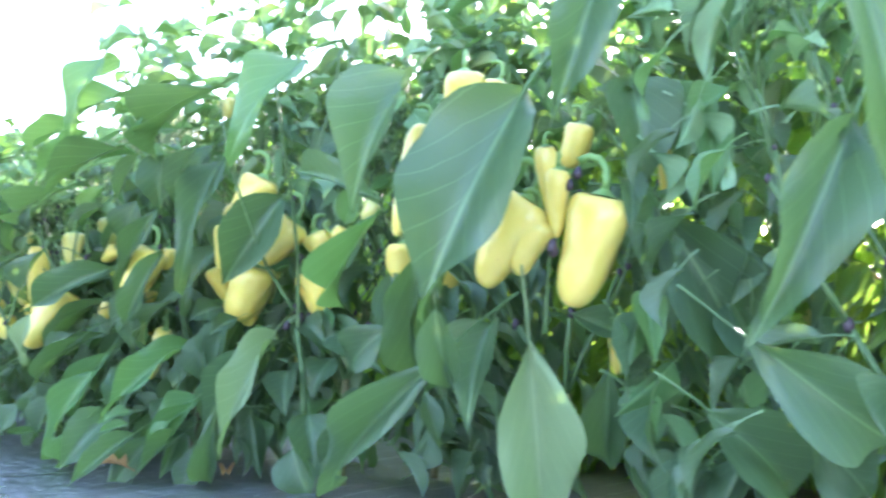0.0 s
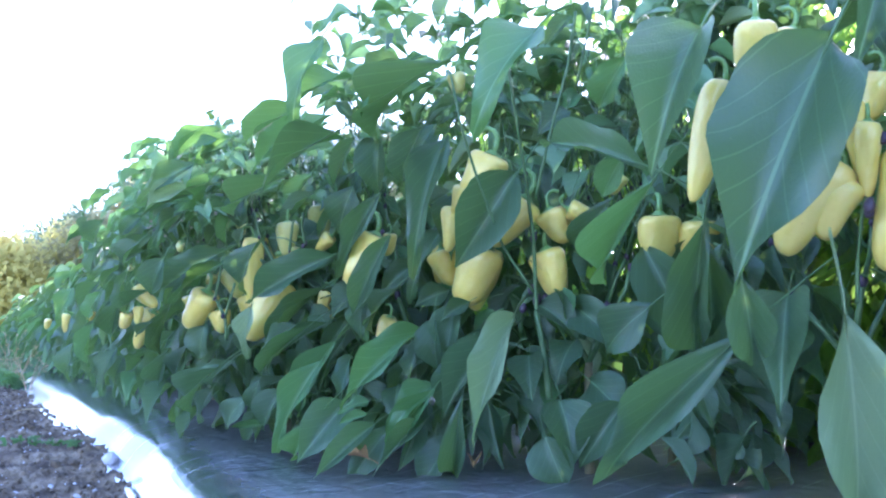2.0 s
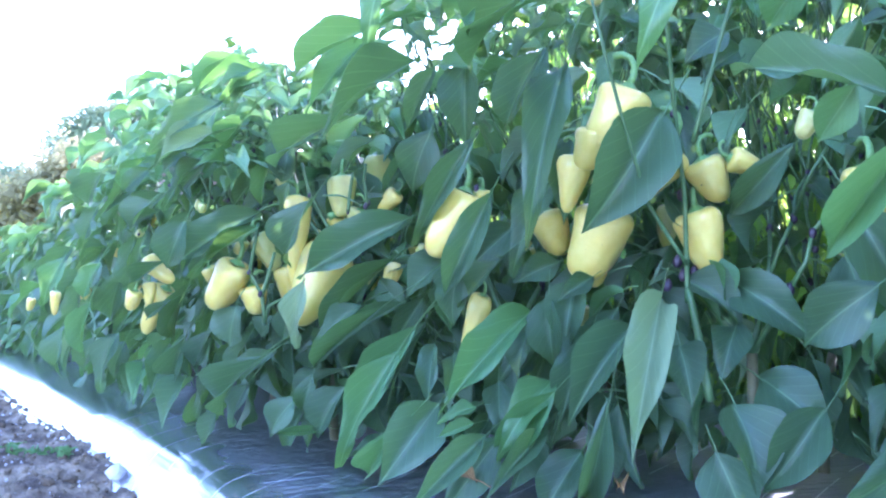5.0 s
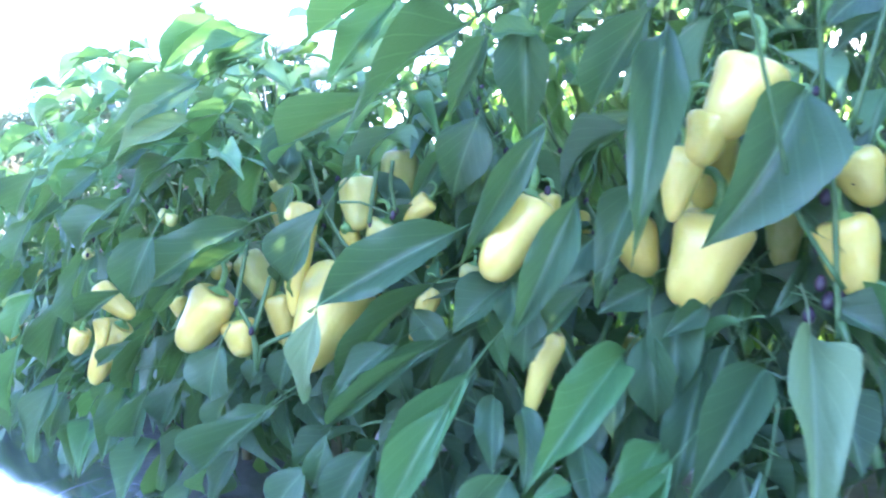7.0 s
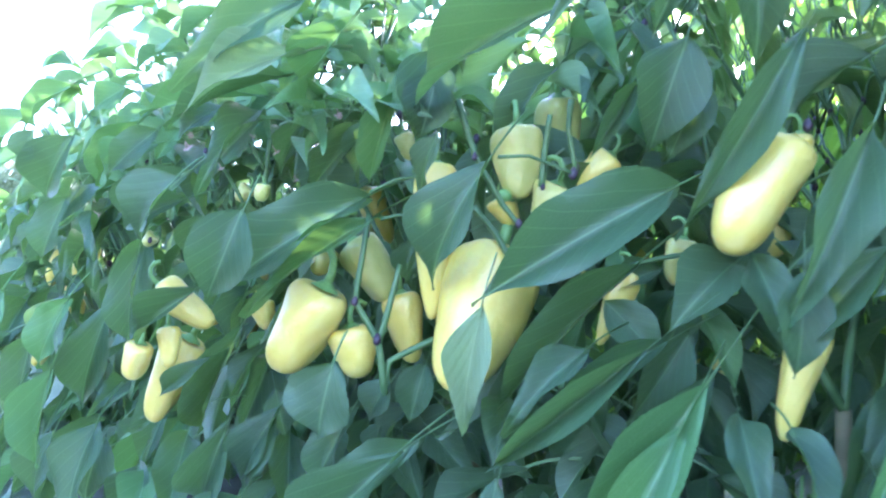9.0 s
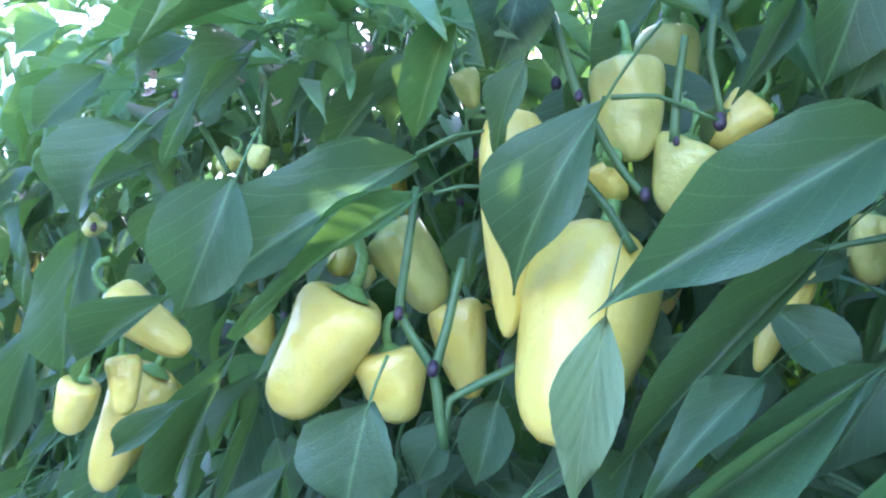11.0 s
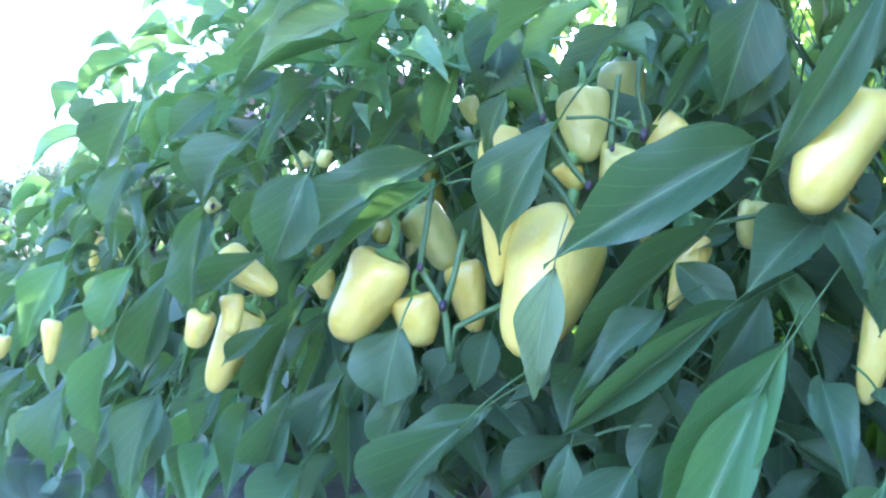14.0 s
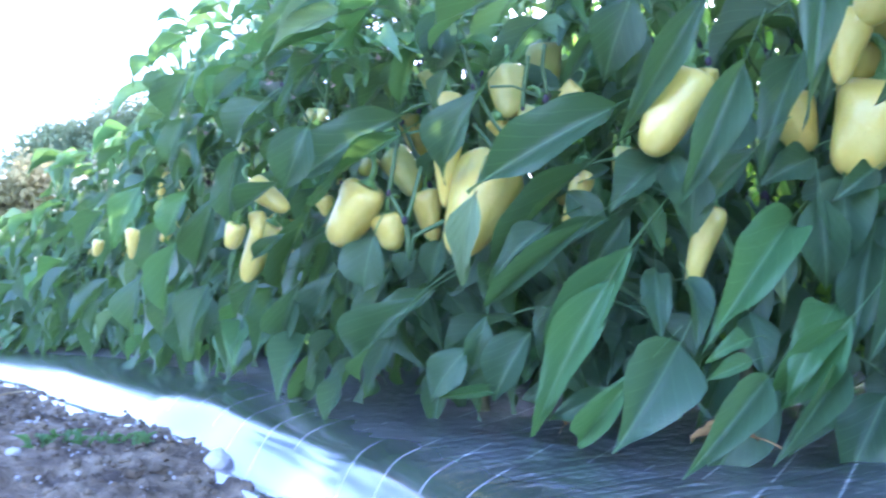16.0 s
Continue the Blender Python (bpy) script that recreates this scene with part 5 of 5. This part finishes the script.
# Loose crumbs and clods of soil.
r = random.Random(5)
v, f = [], []
for i in range(5200):
    y = r.uniform(1.7, 6.5)
    x = film_edge(y) - 0.005 - abs(r.gauss(0, 0.5))
    level = on_soil(x, y) + 0.001
    s = r.uniform(0.003, 0.011) * (1 if r.random() < 0.93 else 2.2)
    n = len(v)
    turn = Euler((r.uniform(0, 3), r.uniform(0, 3), r.uniform(0, 3))).to_matrix()
    for c in ((1, 0, 0), (-1, 0, 0), (0, 1, 0), (0, -1, 0), (0, 0, 1), (0, 0, -1)):
        q = turn @ (Vector(c) * s * r.uniform(0.6, 1.2))
        v.append((x + q.x, y + q.y, level + q.z * 0.8))
    for a, b, c in ((0, 2, 4), (2, 1, 4), (1, 3, 4), (3, 0, 4), (2, 0, 5), (1, 2, 5), (3, 1, 5), (0, 3, 5)):
        f.append((n + a, n + b, n + c))
clods = new("soil_crumbs", mesh("soil_crumbs", v, f, SOIL))
tagged(clods, "loose crumbs and small clods of brown soil", "soil crumbs", kind="stuff")


def weed_at(seed, at, blades=8, reach=0.024):
    """A small tuft of green weed in the soil."""
    r = random.Random(seed)
    tuft = new("weed_tuft")
    tuft.location = at
    tagged(tuft, "small tuft of green weed growing in the soil", "weed", "weeds in the soil")
    for i in range(blades):
        c = r.uniform(0, 6.283)
        base = Vector((r.uniform(-.02, .02), r.uniform(-.02, .02), 0))
        tip = base + Vector((math.cos(c) * reach, math.sin(c) * reach, r.uniform(0.3, 1.2) * reach))
        part("blade", LEAF_MESH["f", i % 7], tuft, basis=leaf_pose(base, tip, Vector((0, 0, 1)), r.uniform(0.2, 0.45) * reach))
    return tuft


for i, (x, y) in enumerate(((-0.10, 3.30), (-0.13, 3.33), (-0.17, 3.34), (-0.20, 3.37), (-0.24, 3.38), (-0.3, 4.6))):
    weed_at(i, (x, y, on_soil(x, y)))
for i in range(16):
    x, y = -0.12 - 0.06 * (i % 5) + 0.02 * math.sin(7 * i), 6.2 + 0.22 * i
    weed_at(20 + i, (x, y, on_soil(x, y)), 14, 0.09)


def fallen_leaf_at(seed, at, size, turn):
    """A withered leaf lying on the film."""
    shape = leaf_shape(random.Random(seed), 8, 4)
    ob = new("fallen_leaf", mesh("fallen_leaf", shape[0], shape[1], DRY, shape[2]))
    ob.matrix_basis = Matrix.Translation(at) @ Matrix.Rotation(radians(turn), 4, "Z") @ Matrix.Diagonal((size * 0.5, size, size, 1))
    return tagged(ob, "withered brown leaf lying on the mulch film", "fallen leaf", "withered leaves on the film")


fallen_leaf_at(1, (0.42, 2.42, 0.078), 0.08, 40)
fallen_leaf_at(2, (0.60, 2.28, 0.078), 0.06, 150)
fallen_leaf_at(3, (0.36, 2.72, 0.078), 0.07, -60)


# Pale grit scattered over the soil.
r = random.Random(9)
v, f = [], []
for i in range(900):
    y = r.uniform(1.9, 5.5)
    x = film_edge(y) - 0.01 - abs(r.gauss(0, 0.5))
    level = on_soil(x, y) + 0.002
    s = r.uniform(0.0018, 0.0055)
    n = len(v)
    turn = Euler((r.uniform(0, 3), r.uniform(0, 3), r.uniform(0, 3))).to_matrix()
    for c in ((1, 0, 0), (-1, 0, 0), (0, 1, 0), (0, -1, 0), (0, 0, 1), (0, 0, -1)):
        q = turn @ (Vector(c) * s * r.uniform(0.6, 1.3))
        v.append((x + q.x, y + q.y, level + q.z))
    for a, b, c in ((0, 2, 4), (2, 1, 4), (1, 3, 4), (3, 0, 4), (2, 0, 5), (1, 2, 5), (3, 1, 5), (0, 3, 5)):
        f.append((n + a, n + b, n + c))
grit_bits = new("grit", mesh("grit", v, f, STONE, smooth=False))
tagged(grit_bits, "pale grit scattered over the brown soil", "grit", kind="stuff")

STRAW = stalk_material("dry_straw", (0.34, 0.25, 0.12), (0.5, 0.4, 0.22), 0.8)


def twig_at(seed, at, length, turn, rise=0.01):
    """A thin dry stalk lying on the soil, slightly bent."""
    r = random.Random(seed)
    v, f = [], []
    d = Vector((math.cos(radians(turn)), math.sin(radians(turn)), 0))
    side = Vector((-d.y, d.x, 0))
    pts = [d * length * k / 6 + side * r.uniform(-0.05, 0.05) * length + Vector((0, 0, rise * math.sin(math.pi * k / 6))) for k in range(7)]
    tube(v, f, pts, [0.0022, 0.0021, 0.002, 0.0018, 0.0016, 0.0013, 0.0009], 5)
    ob = new("twig", mesh("twig", v, f, STRAW))
    ob.location = at
    return tagged(ob, "thin dry straw-coloured stalk lying on the soil", "twig", "dry stalks on the soil")


for i, (x, y, length, turn) in enumerate(((-0.42, 3.3, 0.16, 160), (-0.34, 3.0, 0.09, 75), (-0.2, 4.2, 0.14, 10), (-0.55, 3.9, 0.2, 140), (-0.3, 3.6, 0.1, 200))):
    twig_at(i, (x, y, on_soil(x, y) + 0.004), length, turn)


def dry_weed_at(seed, at, height):
    """A withered weed with thin bare stalks and a few curled seed leaves."""
    r = random.Random(seed)
    weed = new("withered_weed")
    weed.location = at
    tagged(weed, "withered straw-coloured weed with thin bare stalks", "weed", "withered weeds by the film")
    for i in range(9):
        c = r.uniform(0, 6.283)
        top = Vector((math.cos(c) * height * 0.4, math.sin(c) * height * 0.4, height * r.uniform(0.6, 1.0)))
        v, f = [], []
        tube(v, f, curve_points(Vector((0, 0, -0.01)), top, Vector((0, 0, 0.03)), 6), [0.0018, 0.0017, 0.0016, 0.0014, 0.0012, 0.001, 0.0007], 5)
        stalk_ = part("stalk", mesh("stalk", v, f, STRAW), weed)
        for k in range(3):
            base = top * r.uniform(0.5, 1.0)
            tip = base + Vector((r.uniform(-1, 1), r.uniform(-1, 1), r.uniform(-0.6, 0.6))).normalized() * 0.025
            part("leaf", DRY_LEAF_MESH, stalk_, basis=leaf_pose(base, tip, Vector((0, 0, 1)), 0.006))
    return weed


dry_shape = leaf_shape(random.Random(77), 6, 4, stalk=False)
DRY_LEAF_MESH = mesh("leaf", dry_shape[0], dry_shape[1], STRAW, dry_shape[2])
for i, (x, y, tall_) in enumerate(((-0.10, 5.6, 0.2), (-0.13, 6.3, 0.3), (-0.16, 7.0, 0.34), (-0.22, 7.6, 0.3))):
    dry_weed_at(1 + i, (x, y, on_soil(x, y)), tall_)
